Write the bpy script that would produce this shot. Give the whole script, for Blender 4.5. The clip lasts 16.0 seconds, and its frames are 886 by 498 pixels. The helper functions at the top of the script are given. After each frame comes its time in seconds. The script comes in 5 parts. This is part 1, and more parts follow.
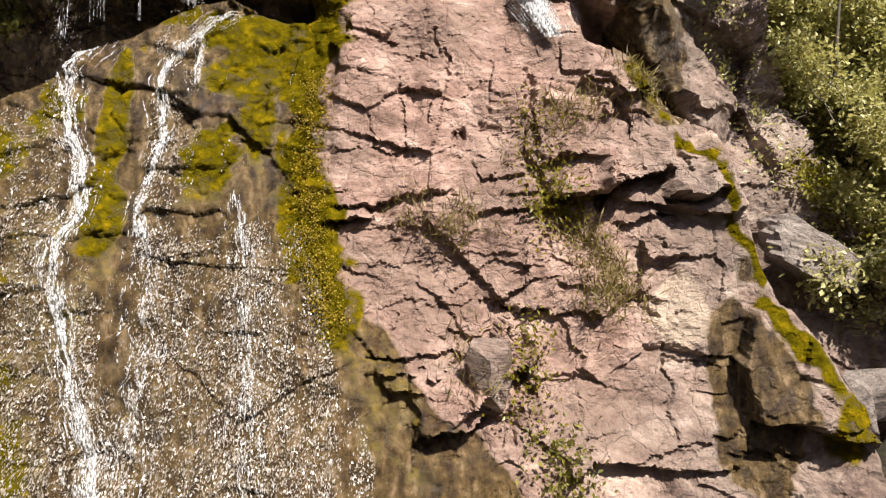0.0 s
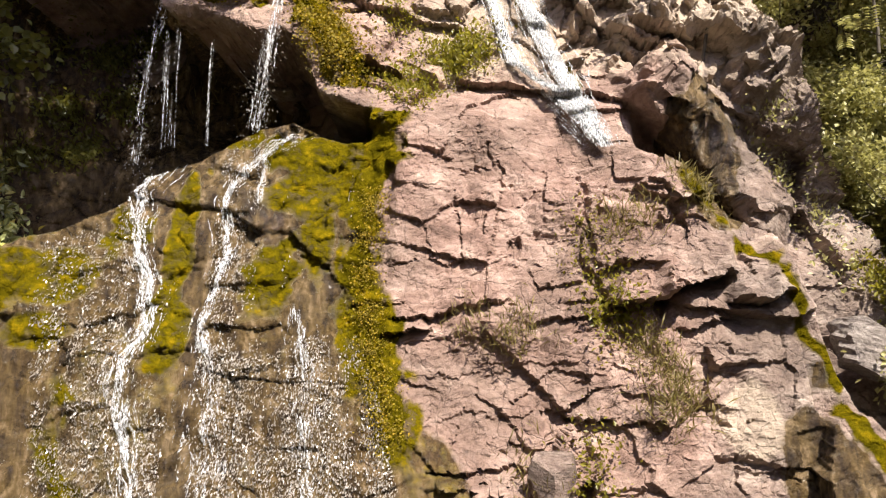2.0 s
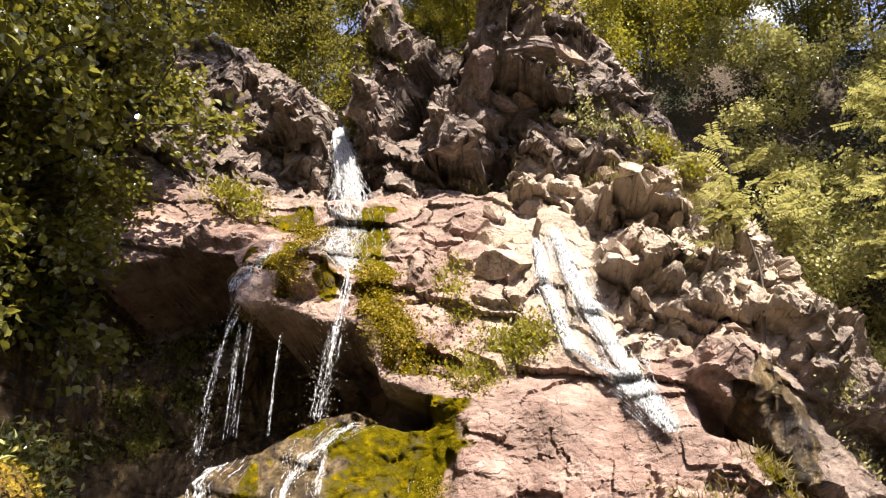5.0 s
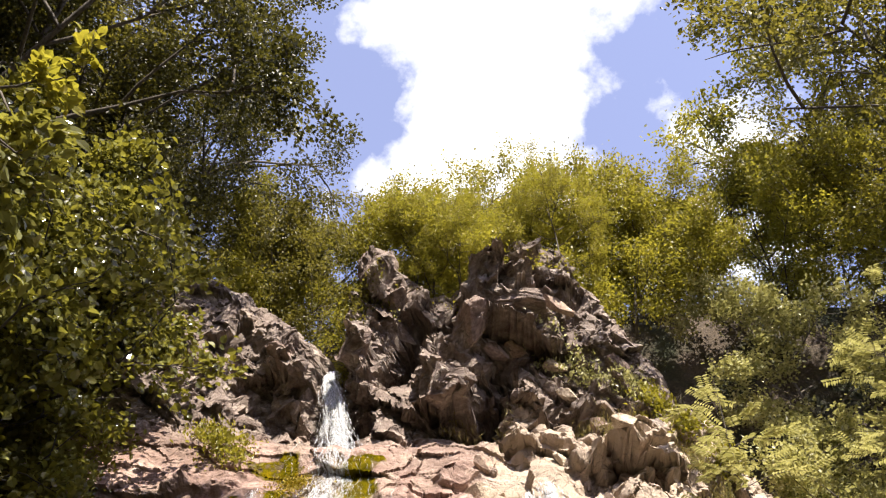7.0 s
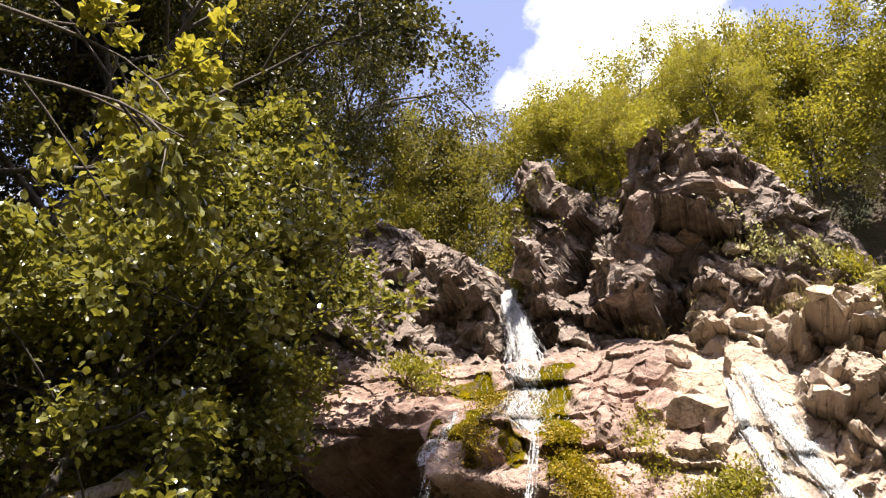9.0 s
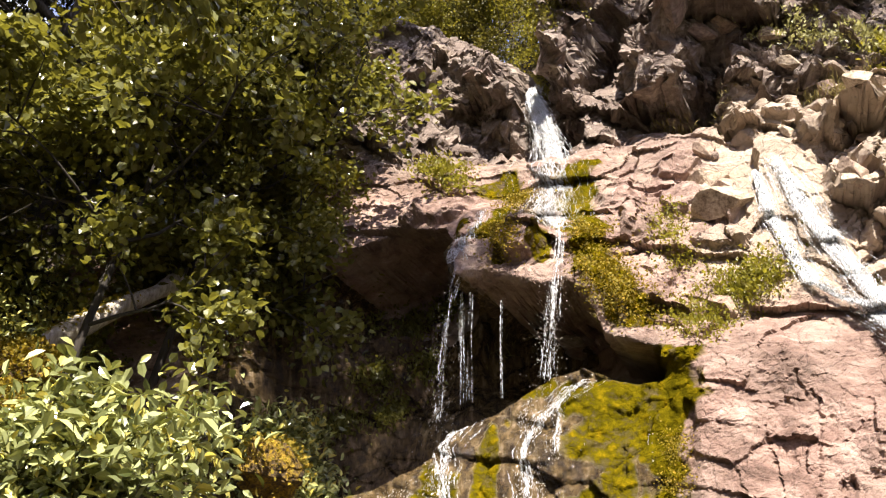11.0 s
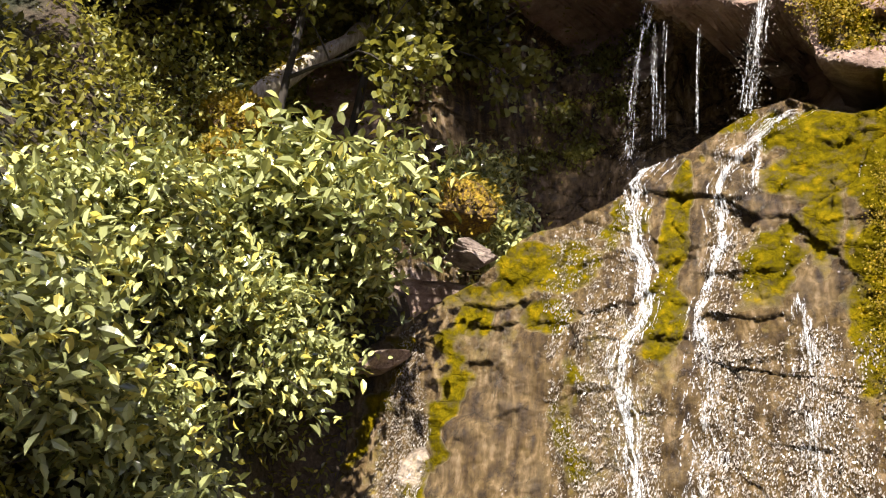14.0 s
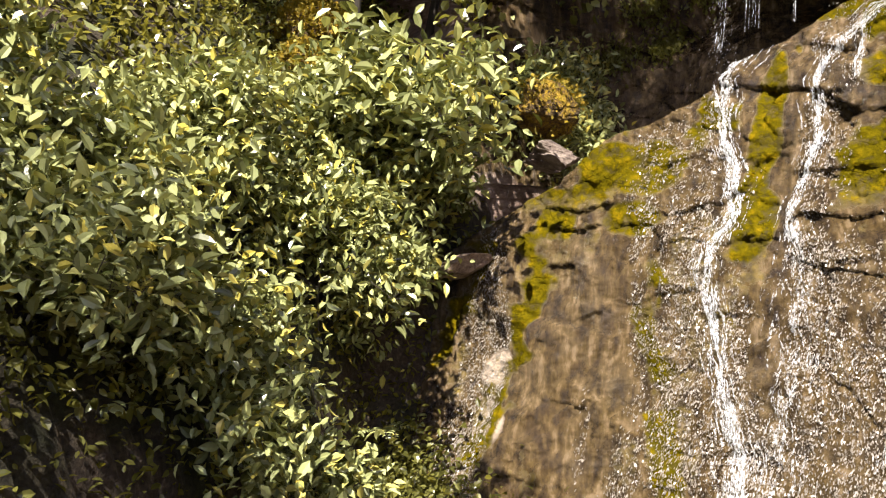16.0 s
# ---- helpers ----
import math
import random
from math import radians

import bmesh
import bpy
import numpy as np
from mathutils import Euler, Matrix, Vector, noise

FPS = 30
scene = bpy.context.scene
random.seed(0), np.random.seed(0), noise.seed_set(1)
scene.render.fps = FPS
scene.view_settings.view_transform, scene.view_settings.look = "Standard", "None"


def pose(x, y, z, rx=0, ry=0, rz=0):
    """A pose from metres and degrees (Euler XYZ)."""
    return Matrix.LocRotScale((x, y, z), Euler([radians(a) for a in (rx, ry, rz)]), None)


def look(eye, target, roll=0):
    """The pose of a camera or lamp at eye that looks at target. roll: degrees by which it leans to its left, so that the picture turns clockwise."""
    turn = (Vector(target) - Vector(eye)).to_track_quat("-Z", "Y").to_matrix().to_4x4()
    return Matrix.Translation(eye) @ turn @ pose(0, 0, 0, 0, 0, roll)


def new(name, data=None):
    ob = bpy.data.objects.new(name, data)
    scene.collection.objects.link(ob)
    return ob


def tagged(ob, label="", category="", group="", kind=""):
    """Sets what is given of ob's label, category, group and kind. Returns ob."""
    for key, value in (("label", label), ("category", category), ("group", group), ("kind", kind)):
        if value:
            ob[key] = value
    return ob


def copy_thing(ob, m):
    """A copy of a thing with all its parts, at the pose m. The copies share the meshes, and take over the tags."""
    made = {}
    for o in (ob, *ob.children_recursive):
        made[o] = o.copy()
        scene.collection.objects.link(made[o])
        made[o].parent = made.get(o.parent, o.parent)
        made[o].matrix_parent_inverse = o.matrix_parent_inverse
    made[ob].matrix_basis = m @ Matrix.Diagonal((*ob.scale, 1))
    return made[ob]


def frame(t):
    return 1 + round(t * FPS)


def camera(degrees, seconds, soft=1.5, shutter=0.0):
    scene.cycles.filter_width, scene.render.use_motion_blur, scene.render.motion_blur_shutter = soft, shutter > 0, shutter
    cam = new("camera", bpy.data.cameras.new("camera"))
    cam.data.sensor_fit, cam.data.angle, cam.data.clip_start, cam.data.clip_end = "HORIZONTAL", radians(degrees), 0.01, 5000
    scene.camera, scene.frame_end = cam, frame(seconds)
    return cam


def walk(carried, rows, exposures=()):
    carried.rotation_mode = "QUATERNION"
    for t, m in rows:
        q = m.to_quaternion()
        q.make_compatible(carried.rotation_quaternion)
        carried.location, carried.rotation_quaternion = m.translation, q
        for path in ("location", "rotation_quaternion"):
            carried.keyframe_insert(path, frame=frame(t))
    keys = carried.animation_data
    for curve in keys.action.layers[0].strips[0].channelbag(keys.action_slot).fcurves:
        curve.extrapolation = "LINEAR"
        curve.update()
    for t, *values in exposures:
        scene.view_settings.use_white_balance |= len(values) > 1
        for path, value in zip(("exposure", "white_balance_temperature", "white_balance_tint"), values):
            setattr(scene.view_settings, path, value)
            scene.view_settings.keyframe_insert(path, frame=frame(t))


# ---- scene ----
# ---- camera ----
EYE = (0.0, 0.0, 1.6)
# seconds, heading, tilt, roll in degrees
TURNS = [
    (0.0, -0.00, -1.43, 0.17),
    (0.5, 0.44, -0.22, -0.14),
    (1.0, -0.14, 1.34, -0.13),
    (1.5, -1.90, 3.09, -0.68),
    (2.0, -4.04, 6.52, -0.98),
    (2.5, -6.03, 9.34, 0.66),
    (3.0, -5.41, 13.63, -0.25),
    (3.5, -5.40, 17.69, -0.48),
    (3.7, -5.76, 18.50, -0.73),
    (5.8, -9.04, 33.75, 0.19),
    (6.0, -8.66, 35.49, 0.22),
    (6.5, -7.59, 40.73, 0.06),
    (7.0, -7.35, 44.56, 0.08),
    (7.5, -8.91, 46.61, 0.28),
    (8.0, -13.51, 46.11, 1.70),
    (8.5, -19.28, 43.86, 1.57),
    (9.0, -22.69, 38.48, -0.03),
    (9.2, -23.61, 37.36, -0.16),
    (11.3, -25.49, 21.63, -0.71),
    (11.5, -26.50, 20.00, -1.07),
    (12.0, -27.42, 16.64, -0.71),
    (12.5, -28.33, 13.91, -0.48),
    (13.0, -30.79, 11.77, 0.10),
    (13.5, -33.58, 8.97, -0.28),
    (14.0, -38.68, 5.78, 0.68),
    (14.5, -40.59, 3.93, 0.15),
    (15.0, -42.82, 1.53, 0.15),
    (15.5, -42.71, -0.28, 0.45),
    (16.0, -44.44, -1.11, -0.09),
]
cam = camera(58.09, 16.0, soft=1.2)


def aim(head, tilt, roll):
    a, e = radians(head), radians(tilt)
    way = Vector((math.sin(a) * math.cos(e), math.cos(a) * math.cos(e), math.sin(e)))
    return look(EYE, Vector(EYE) + way * 5, roll)


walk(cam, [(t, aim(h, p, r)) for t, h, p, r in TURNS],
     [(0.0, 1.2), (2.0, 1.35), (3.5, 1.55), (6.0, 1.6), (7.5, 1.45), (9.0, 1.68), (12.0, 1.6), (13.5, 1.64), (16.0, 1.5)])

# ---- light ----
SUN_TO = Vector((0.33, -0.52, 0.785)).normalized()
sun = new("sun", bpy.data.lights.new("sun", "SUN"))
sun.data.energy, sun.data.angle, sun.data.color = 5.0, radians(0.53), (1.0, 0.91, 0.81)
sun.matrix_world = look(SUN_TO * 50, (0, 0, 0))
world = bpy.data.worlds.new("sky")
scene.world = world
world.use_nodes = True
wn, wl = world.node_tree.nodes, world.node_tree.links
background = wn["Background"]
background.inputs["Strength"].default_value = 0.05
sky = wn.new("ShaderNodeTexSky")
sky.sky_type, sky.sun_disc = "NISHITA", False
sky.sun_elevation = math.asin(SUN_TO.z)
sky.sun_rotation = math.atan2(SUN_TO.x, SUN_TO.y)
sky.air_density, sky.dust_density = 1.0, 0.6
coords = wn.new("ShaderNodeTexCoord")
stretch = wn.new("ShaderNodeMapping")
stretch.inputs["Location"].default_value = (0.35, 0.2, 0.1)
stretch.inputs["Scale"].default_value = (2.0, 2.0, 2.6)
wl.new(coords.outputs["Generated"], stretch.inputs["Vector"])
puffs = wn.new("ShaderNodeTexNoise")
puffs.inputs["Scale"].default_value, puffs.inputs["Detail"].default_value, puffs.inputs["Roughness"].default_value = 1.6, 9, 0.56
wl.new(stretch.outputs["Vector"], puffs.inputs["Vector"])
# a bank of cloud that stands over the falls
bank = wn.new("ShaderNodeVectorMath")
bank.operation = "DISTANCE"
bank.inputs[1].default_value = (-0.10, 0.62, 0.76)
wl.new(coords.outputs["Generated"], bank.inputs[0])
lift = wn.new("ShaderNodeMath")
lift.operation = "MULTIPLY_ADD"
lift.inputs[1].default_value, lift.inputs[2].default_value = -0.8, 0.19
wl.new(bank.outputs["Value"], lift.inputs[0])
lift_top = wn.new("ShaderNodeMath")
lift_top.operation = "MAXIMUM"
lift_top.inputs[1].default_value = -0.03
wl.new(lift.outputs[0], lift_top.inputs[0])
both = wn.new("ShaderNodeMath")
both.operation = "ADD"
wl.new(puffs.outputs["Fac"], both.inputs[0])
wl.new(lift_top.outputs[0], both.inputs[1])
cut = wn.new("ShaderNodeValToRGB")
cut.color_ramp.elements[0].position, cut.color_ramp.elements[1].position = 0.53, 0.60
cut.color_ramp.elements[0].color = (0.1, 0.1, 0.1, 1)
wl.new(both.outputs[0], cut.inputs["Fac"])
blend = wn.new("ShaderNodeMix")
blend.data_type = "RGBA"
blend.inputs["B"].default_value = (12.0, 11.8, 11.6, 1)
wl.new(cut.outputs["Color"], blend.inputs["Factor"])
haze = wn.new("ShaderNodeMix")
haze.data_type, haze.blend_type = "RGBA", "MULTIPLY"
haze.inputs["Factor"].default_value, haze.inputs["B"].default_value = 1.0, (2.6, 2.1, 2.4, 1)
wl.new(sky.outputs["Color"], haze.inputs["A"])
wl.new(haze.outputs["Result"], blend.inputs["A"])
wl.new(blend.outputs["Result"], background.inputs["Color"])


# ---- materials ----
def material(name):
    m = bpy.data.materials.new(name)
    m.use_nodes = True
    t = m.node_tree
    return m, t.nodes, t.links, t.nodes["Principled BSDF"]


def noise_node(n, l, scale, detail=5, rough=0.55, squash=None, vector=None, distort=0.0):
    node = n.new("ShaderNodeTexNoise")
    node.inputs["Scale"].default_value, node.inputs["Detail"].default_value = scale, detail
    node.inputs["Roughness"].default_value, node.inputs["Distortion"].default_value = rough, distort
    if vector is None:
        vector = n.new("ShaderNodeTexCoord").outputs["Object"]
    if squash:
        m = n.new("ShaderNodeMapping")
        m.inputs["Scale"].default_value, m.inputs["Rotation"].default_value = squash[:3], squash[3:] or (0, 0, 0)
        l.new(vector, m.inputs["Vector"])
        vector = m.outputs["Vector"]
    l.new(vector, node.inputs["Vector"])
    return node


def ramp_node(n, l, source, *stops):
    r = n.new("ShaderNodeValToRGB")
    while len(r.color_ramp.elements) < len(stops):
        r.color_ramp.elements.new(0.5)
    for e, (p, c) in zip(r.color_ramp.elements, stops):
        e.position, e.color = p, (*c, 1) if len(c) == 3 else (c[0],) * 3 + (1,)
    l.new(source, r.inputs["Fac"])
    return r


def mix_node(n, l, factor, a, b, kind="MIX"):
    m = n.new("ShaderNodeMix")
    m.data_type, m.blend_type = "RGBA", kind
    for key, v in (("Factor", factor), ("A", a), ("B", b)):
        if hasattr(v, "is_linked"):
            l.new(v, m.inputs[key])
        elif key == "Factor":
            m.inputs[key].default_value = v
        else:
            m.inputs[key].default_value = (*v, 1)
    return m.outputs["Result"]


def math_node(n, l, op, a, b=None, c=None, clamp=False):
    m = n.new("ShaderNodeMath")
    m.operation, m.use_clamp = op, clamp
    for i, v in enumerate((a, b, c)):
        if v is None:
            continue
        if hasattr(v, "is_linked"):
            l.new(v, m.inputs[i])
        else:
            m.inputs[i].default_value = v
    return m.outputs[0]


def bump_node(n, l, height, strength, distance, normal=None):
    b = n.new("ShaderNodeBump")
    b.inputs["Strength"].default_value, b.inputs["Distance"].default_value = strength, distance
    l.new(height, b.inputs["Height"])
    if normal is not None:
        l.new(normal, b.inputs["Normal"])
    return b.outputs["Normal"]


def rock_material(name, masked=True):
    """Broken schist: red-brown and grey beds, pale weathering, moss, running wet and painted shade where the cover says
    so.
    """
    m, n, l, p = material(name)
    strata = noise_node(n, l, 2.2, 11, 0.74, (0.9, 1.0, 1.6, 0, 0.5, 0), distort=0.7)
    grain = noise_node(n, l, 26, 6, 0.7)
    spots = noise_node(n, l, 7, 6, 0.65)
    red = ramp_node(n, l, strata.outputs["Fac"], (0.34, (0.09, 0.052, 0.037)), (0.44, (0.21, 0.13, 0.10)), (0.52, (0.285, 0.19, 0.15)), (0.6, (0.365, 0.255, 0.205)), (0.7, (0.60, 0.48, 0.39)))
    grey = ramp_node(n, l, strata.outputs["Fac"], (0.36, (0.045, 0.034, 0.028)), (0.46, (0.16, 0.125, 0.102)), (0.56, (0.27, 0.225, 0.185)), (0.7, (0.52, 0.45, 0.37)))
    # bedding planes and broad stains of weathering
    beds = noise_node(n, l, 4.0, 8, 0.7, (0.35, 0.6, 5.5, 0, 0.16, 0), distort=0.35)
    stains = noise_node(n, l, 0.9, 5, 0.6)
    stained = ramp_node(n, l, stains.outputs["Fac"], (0.38, (1,)), (0.6, (0,)))
    seams = ramp_node(n, l, beds.outputs["Fac"], (0.34, (1,)), (0.44, (0,)))
    if masked:
        cover = n.new("ShaderNodeVertexColor")
        cover.layer_name = "cover"
        split = n.new("ShaderNodeSeparateColor")
        l.new(cover.outputs["Color"], split.inputs["Color"])
        moss_c, wet_shade_c, red_c = split.outputs
        pale_c = cover.outputs["Alpha"]
        base = mix_node(n, l, red_c, grey.outputs["Color"], red.outputs["Color"])
        base = mix_node(n, l, math_node(n, l, "MULTIPLY", stained.outputs["Color"], 0.55), base, (0.125, 0.088, 0.066))
        base = mix_node(n, l, math_node(n, l, "MULTIPLY", seams.outputs["Color"], 0.18), base, (0.07, 0.05, 0.042))
        jag = math_node(n, l, "MULTIPLY_ADD", spots.outputs["Fac"], 0.9, -0.45)
        pale_f = math_node(n, l, "MULTIPLY_ADD", math_node(n, l, "ADD", pale_c, jag), 2.2, -0.7, clamp=True)
        base = mix_node(n, l, math_node(n, l, "MULTIPLY", pale_f, 0.6), base, (0.45, 0.37, 0.275))
        flecks = ramp_node(n, l, grain.outputs["Fac"], (0.66, (0,)), (0.74, (1,)))
        base = mix_node(n, l, math_node(n, l, "MULTIPLY", flecks.outputs["Color"], 0.35), base, (0.55, 0.5, 0.42))
        darks = ramp_node(n, l, spots.outputs["Fac"], (0.30, (1,)), (0.42, (0,)))
        base = mix_node(n, l, math_node(n, l, "MULTIPLY", darks.outputs["Color"], 0.55), base, (0.06, 0.045, 0.035))
        # film of algae and water; its dark colour also paints the left wall's shade
        streaks = noise_node(n, l, 5, 6, 0.6, (1.8, 1.8, 0.35))
        film = ramp_node(n, l, streaks.outputs["Fac"], (0.34, (0.012, 0.007, 0.002)), (0.46, (0.052, 0.033, 0.009)), (0.56, (0.105, 0.070, 0.023)), (0.68, (0.23, 0.165, 0.09)))
        wet_shade_f = math_node(n, l, "MULTIPLY_ADD", math_node(n, l, "ADD", wet_shade_c, jag), 2.5, -0.8, clamp=True)
        base = mix_node(n, l, math_node(n, l, "MULTIPLY", wet_shade_f, 0.88), base, film.outputs["Color"])
        # moss
        tuft = noise_node(n, l, 60, 4, 0.7)
        mossy = ramp_node(n, l, spots.outputs["Fac"], (0.32, (0.020, 0.015, 0.001)), (0.45, (0.058, 0.045, 0.002)), (0.56, (0.11, 0.083, 0.003)), (0.7, (0.25, 0.165, 0.005)))
        mossy_c = mix_node(n, l, math_node(n, l, "MULTIPLY", tuft.outputs["Fac"], 0.6), mossy.outputs["Color"], (0.07, 0.062, 0.002))
        moss_f = math_node(n, l, "MULTIPLY_ADD", math_node(n, l, "ADD", moss_c, jag), 2.6, -0.95, clamp=True)
        base = mix_node(n, l, moss_f, base, mossy_c)
        l.new(base, p.inputs["Base Color"])
        dry = math_node(n, l, "SUBTRACT", 1.0, moss_f)
        gloss = math_node(n, l, "MULTIPLY", wet_shade_f, dry)
        rough = math_node(n, l, "MULTIPLY_ADD", gloss, -0.72, 0.9)
        l.new(math_node(n, l, "MULTIPLY", dry, 0.5), p.inputs["Specular IOR Level"])
        l.new(rough, p.inputs["Roughness"])
        ripples = noise_node(n, l, 38, 6, 0.8, (1.4, 1.4, 0.7))
        first = bump_node(n, l, ripples.outputs["Fac"], 1.0, 0.03)
        fine = math_node(n, l, "ADD", math_node(n, l, "MULTIPLY", spots.outputs["Fac"], 1.0), math_node(n, l, "MULTIPLY", grain.outputs["Fac"], 0.35))
        fine = math_node(n, l, "ADD", fine, math_node(n, l, "MULTIPLY", math_node(n, l, "MULTIPLY", tuft.outputs["Fac"], moss_f), 0.3))
        fine = math_node(n, l, "ADD", fine, math_node(n, l, "MULTIPLY", math_node(n, l, "MULTIPLY", beds.outputs["Fac"], dry), 0.2))
        cells = n.new("ShaderNodeTexVoronoi")
        cells.feature = "DISTANCE_TO_EDGE"
        cells.inputs["Scale"].default_value = 3.2
        bend = n.new("ShaderNodeMapping")
        bend.inputs["Scale"].default_value, bend.inputs["Rotation"].default_value = (1.0, 1.0, 1.3), (0, 0.5, 0)
        warp = mix_node(n, l, 0.12, n.new("ShaderNodeTexCoord").outputs["Object"], spots.outputs["Color"])
        l.new(warp, bend.inputs["Vector"])
        l.new(bend.outputs["Vector"], cells.inputs["Vector"])
        fissure = ramp_node(n, l, cells.outputs["Distance"], (0.0, (0,)), (0.035, (1,)))
        fine = math_node(n, l, "ADD", fine, math_node(n, l, "MULTIPLY", fissure.outputs["Color"], 0.2))
        bumped = bump_node(n, l, fine, 1.0, 0.045)
        blendn = n.new("ShaderNodeMix")
        blendn.data_type = "VECTOR"
        l.new(gloss, blendn.inputs["Factor"])
        l.new(bumped, blendn.inputs["A"])
        l.new(first, blendn.inputs["B"])
        l.new(blendn.outputs["Result"], p.inputs["Normal"])
    else:
        rnd = n.new("ShaderNodeObjectInfo")
        base = mix_node(n, l, math_node(n, l, "MULTIPLY", rnd.outputs["Random"], 0.7), grey.outputs["Color"], red.outputs["Color"])
        base = mix_node(n, l, math_node(n, l, "MULTIPLY", seams.outputs["Color"], 0.6), base, (0.055, 0.042, 0.034))
        darks = ramp_node(n, l, spots.outputs["Fac"], (0.36, (1,)), (0.5, (0,)))
        base = mix_node(n, l, math_node(n, l, "MULTIPLY", darks.outputs["Color"], 0.6), base, (0.06, 0.045, 0.035))
        l.new(base, p.inputs["Base Color"])
        p.inputs["Roughness"].default_value = 0.82
        fine = math_node(n, l, "ADD", spots.outputs["Fac"], math_node(n, l, "MULTIPLY", grain.outputs["Fac"], 0.4))
        fine = math_node(n, l, "ADD", fine, math_node(n, l, "MULTIPLY", beds.outputs["Fac"], 0.9))
        l.new(bump_node(n, l, fine, 1.0, 0.06), p.inputs["Normal"])
    return m


def leaf_material(name, dark, light, back, gloss=0.35, yellow=None, thin_share=0.48):
    m, n, l, p = material(name)
    geo = n.new("ShaderNodeNewGeometry")
    stops = [(0.0, dark), (0.75, light)] + ([(0.97, yellow)] if yellow else [])
    hue = ramp_node(n, l, geo.outputs["Random Per Island"], *stops)
    vein = noise_node(n, l, 40, 3)
    col = mix_node(n, l, math_node(n, l, "MULTIPLY", vein.outputs["Fac"], 0.35), hue.outputs["Color"], dark)
    l.new(col, p.inputs["Base Color"])
    p.inputs["Roughness"].default_value = gloss
    p.inputs["Specular IOR Level"].default_value = 0.55
    thin = n.new("ShaderNodeBsdfTranslucent")
    l.new(mix_node(n, l, 0.5, hue.outputs["Color"], back), thin.inputs["Color"])
    add = n.new("ShaderNodeMixShader")
    add.inputs["Fac"].default_value = thin_share
    l.new(p.outputs["BSDF"], add.inputs[1])
    l.new(thin.outputs["BSDF"], add.inputs[2])
    l.new(add.outputs["Shader"], n["Material Output"].inputs["Surface"])
    return m


def bark_material(name, a, b):
    m, n, l, p = material(name)
    g = noise_node(n, l, 9, 7, 0.65, (2.5, 2.5, 0.5))
    l.new(ramp_node(n, l, g.outputs["Fac"], (0.3, a), (0.7, b)).outputs["Color"], p.inputs["Base Color"])
    p.inputs["Roughness"].default_value = 0.9
    l.new(bump_node(n, l, g.outputs["Fac"], 0.8, 0.02), p.inputs["Normal"])
    return m


def soil_material():
    m, n, l, p = material("leaf_litter_soil")
    big, small = noise_node(n, l, 0.8, 6), noise_node(n, l, 22, 6, 0.7)
    a = ramp_node(n, l, small.outputs["Fac"], (0.3, (0.02, 0.014, 0.009)), (0.55, (0.07, 0.05, 0.032)), (0.75, (0.16, 0.12, 0.08)))
    b = ramp_node(n, l, small.outputs["Fac"], (0.3, (0.008, 0.010, 0.003)), (0.7, (0.03, 0.035, 0.010)))
    l.new(mix_node(n, l, ramp_node(n, l, big.outputs["Fac"], (0.45, (0,)), (0.6, (1,))).outputs["Color"], a.outputs["Color"], b.outputs["Color"]), p.inputs["Base Color"])
    p.inputs["Roughness"].default_value = 0.95
    l.new(bump_node(n, l, small.outputs["Fac"], 1.0, 0.05), p.inputs["Normal"])
    return m


def water_material(name, clear):
    """White, broken water: bright threads with clear gaps between them."""
    m, n, l, p = material(name)
    threads = noise_node(n, l, 55, 6, 0.75, (1.6, 1.0, 0.35))
    p.inputs["Base Color"].default_value = (0.80, 0.81, 0.82, 1)
    p.inputs["Roughness"].default_value = 0.5
    p.inputs["Specular IOR Level"].default_value = 0.4
    p.inputs["Subsurface Weight"].default_value = 0.0
    l.new(bump_node(n, l, threads.outputs["Fac"], 0.8, 0.02), p.inputs["Normal"])
    through_gap = n.new("ShaderNodeBsdfTransparent")
    through_gap.inputs["Color"].default_value = (0.96, 0.97, 0.97, 1)
    cutf = ramp_node(n, l, threads.outputs["Fac"], (clear - 0.05, (0,)), (clear + 0.09, (1,)))
    mixs = n.new("ShaderNodeMixShader")
    l.new(cutf.outputs["Color"], mixs.inputs["Fac"])
    l.new(through_gap.outputs["BSDF"], mixs.inputs[1])
    l.new(p.outputs["BSDF"], mixs.inputs[2])
    l.new(mixs.outputs["Shader"], n["Material Output"].inputs["Surface"])
    return m


def film_material():
    m, n, l, p = material("water_glints")
    # paler than the slab: the glints of the water are partly in this colour
    p.inputs["Base Color"].default_value = (0.24, 0.21, 0.17, 1)
    p.inputs["Roughness"].default_value = 0.3
    p.inputs["Specular IOR Level"].default_value = 1.0
    return m


ROCK = rock_material("schist_cliff")
STONE = rock_material("schist_block", masked=False)
SOIL = soil_material()
WATER = water_material("falling_water", 0.53)
WATER_FILM = film_material()
WATER_THIN = water_material("thin_water", 0.54)
BARK_DARK = bark_material("dark_bark", (0.012, 0.010, 0.007), (0.05, 0.04, 0.03))
BARK = bark_material("grey_bark", (0.035, 0.028, 0.02), (0.13, 0.11, 0.085))
LEAF_OAK = leaf_material("broad_leaf", (0.045, 0.046, 0.008), (0.15, 0.135, 0.025), (0.30, 0.255, 0.035), 0.45, (0.13, 0.12, 0.015))
LEAF_LIGHT = leaf_material("light_leaf", (0.10, 0.10, 0.012), (0.27, 0.25, 0.03), (0.5, 0.44, 0.04), 0.42, (0.24, 0.20, 0.02))
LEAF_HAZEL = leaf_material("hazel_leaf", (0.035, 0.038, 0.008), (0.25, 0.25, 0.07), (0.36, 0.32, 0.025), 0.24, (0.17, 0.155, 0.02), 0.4)
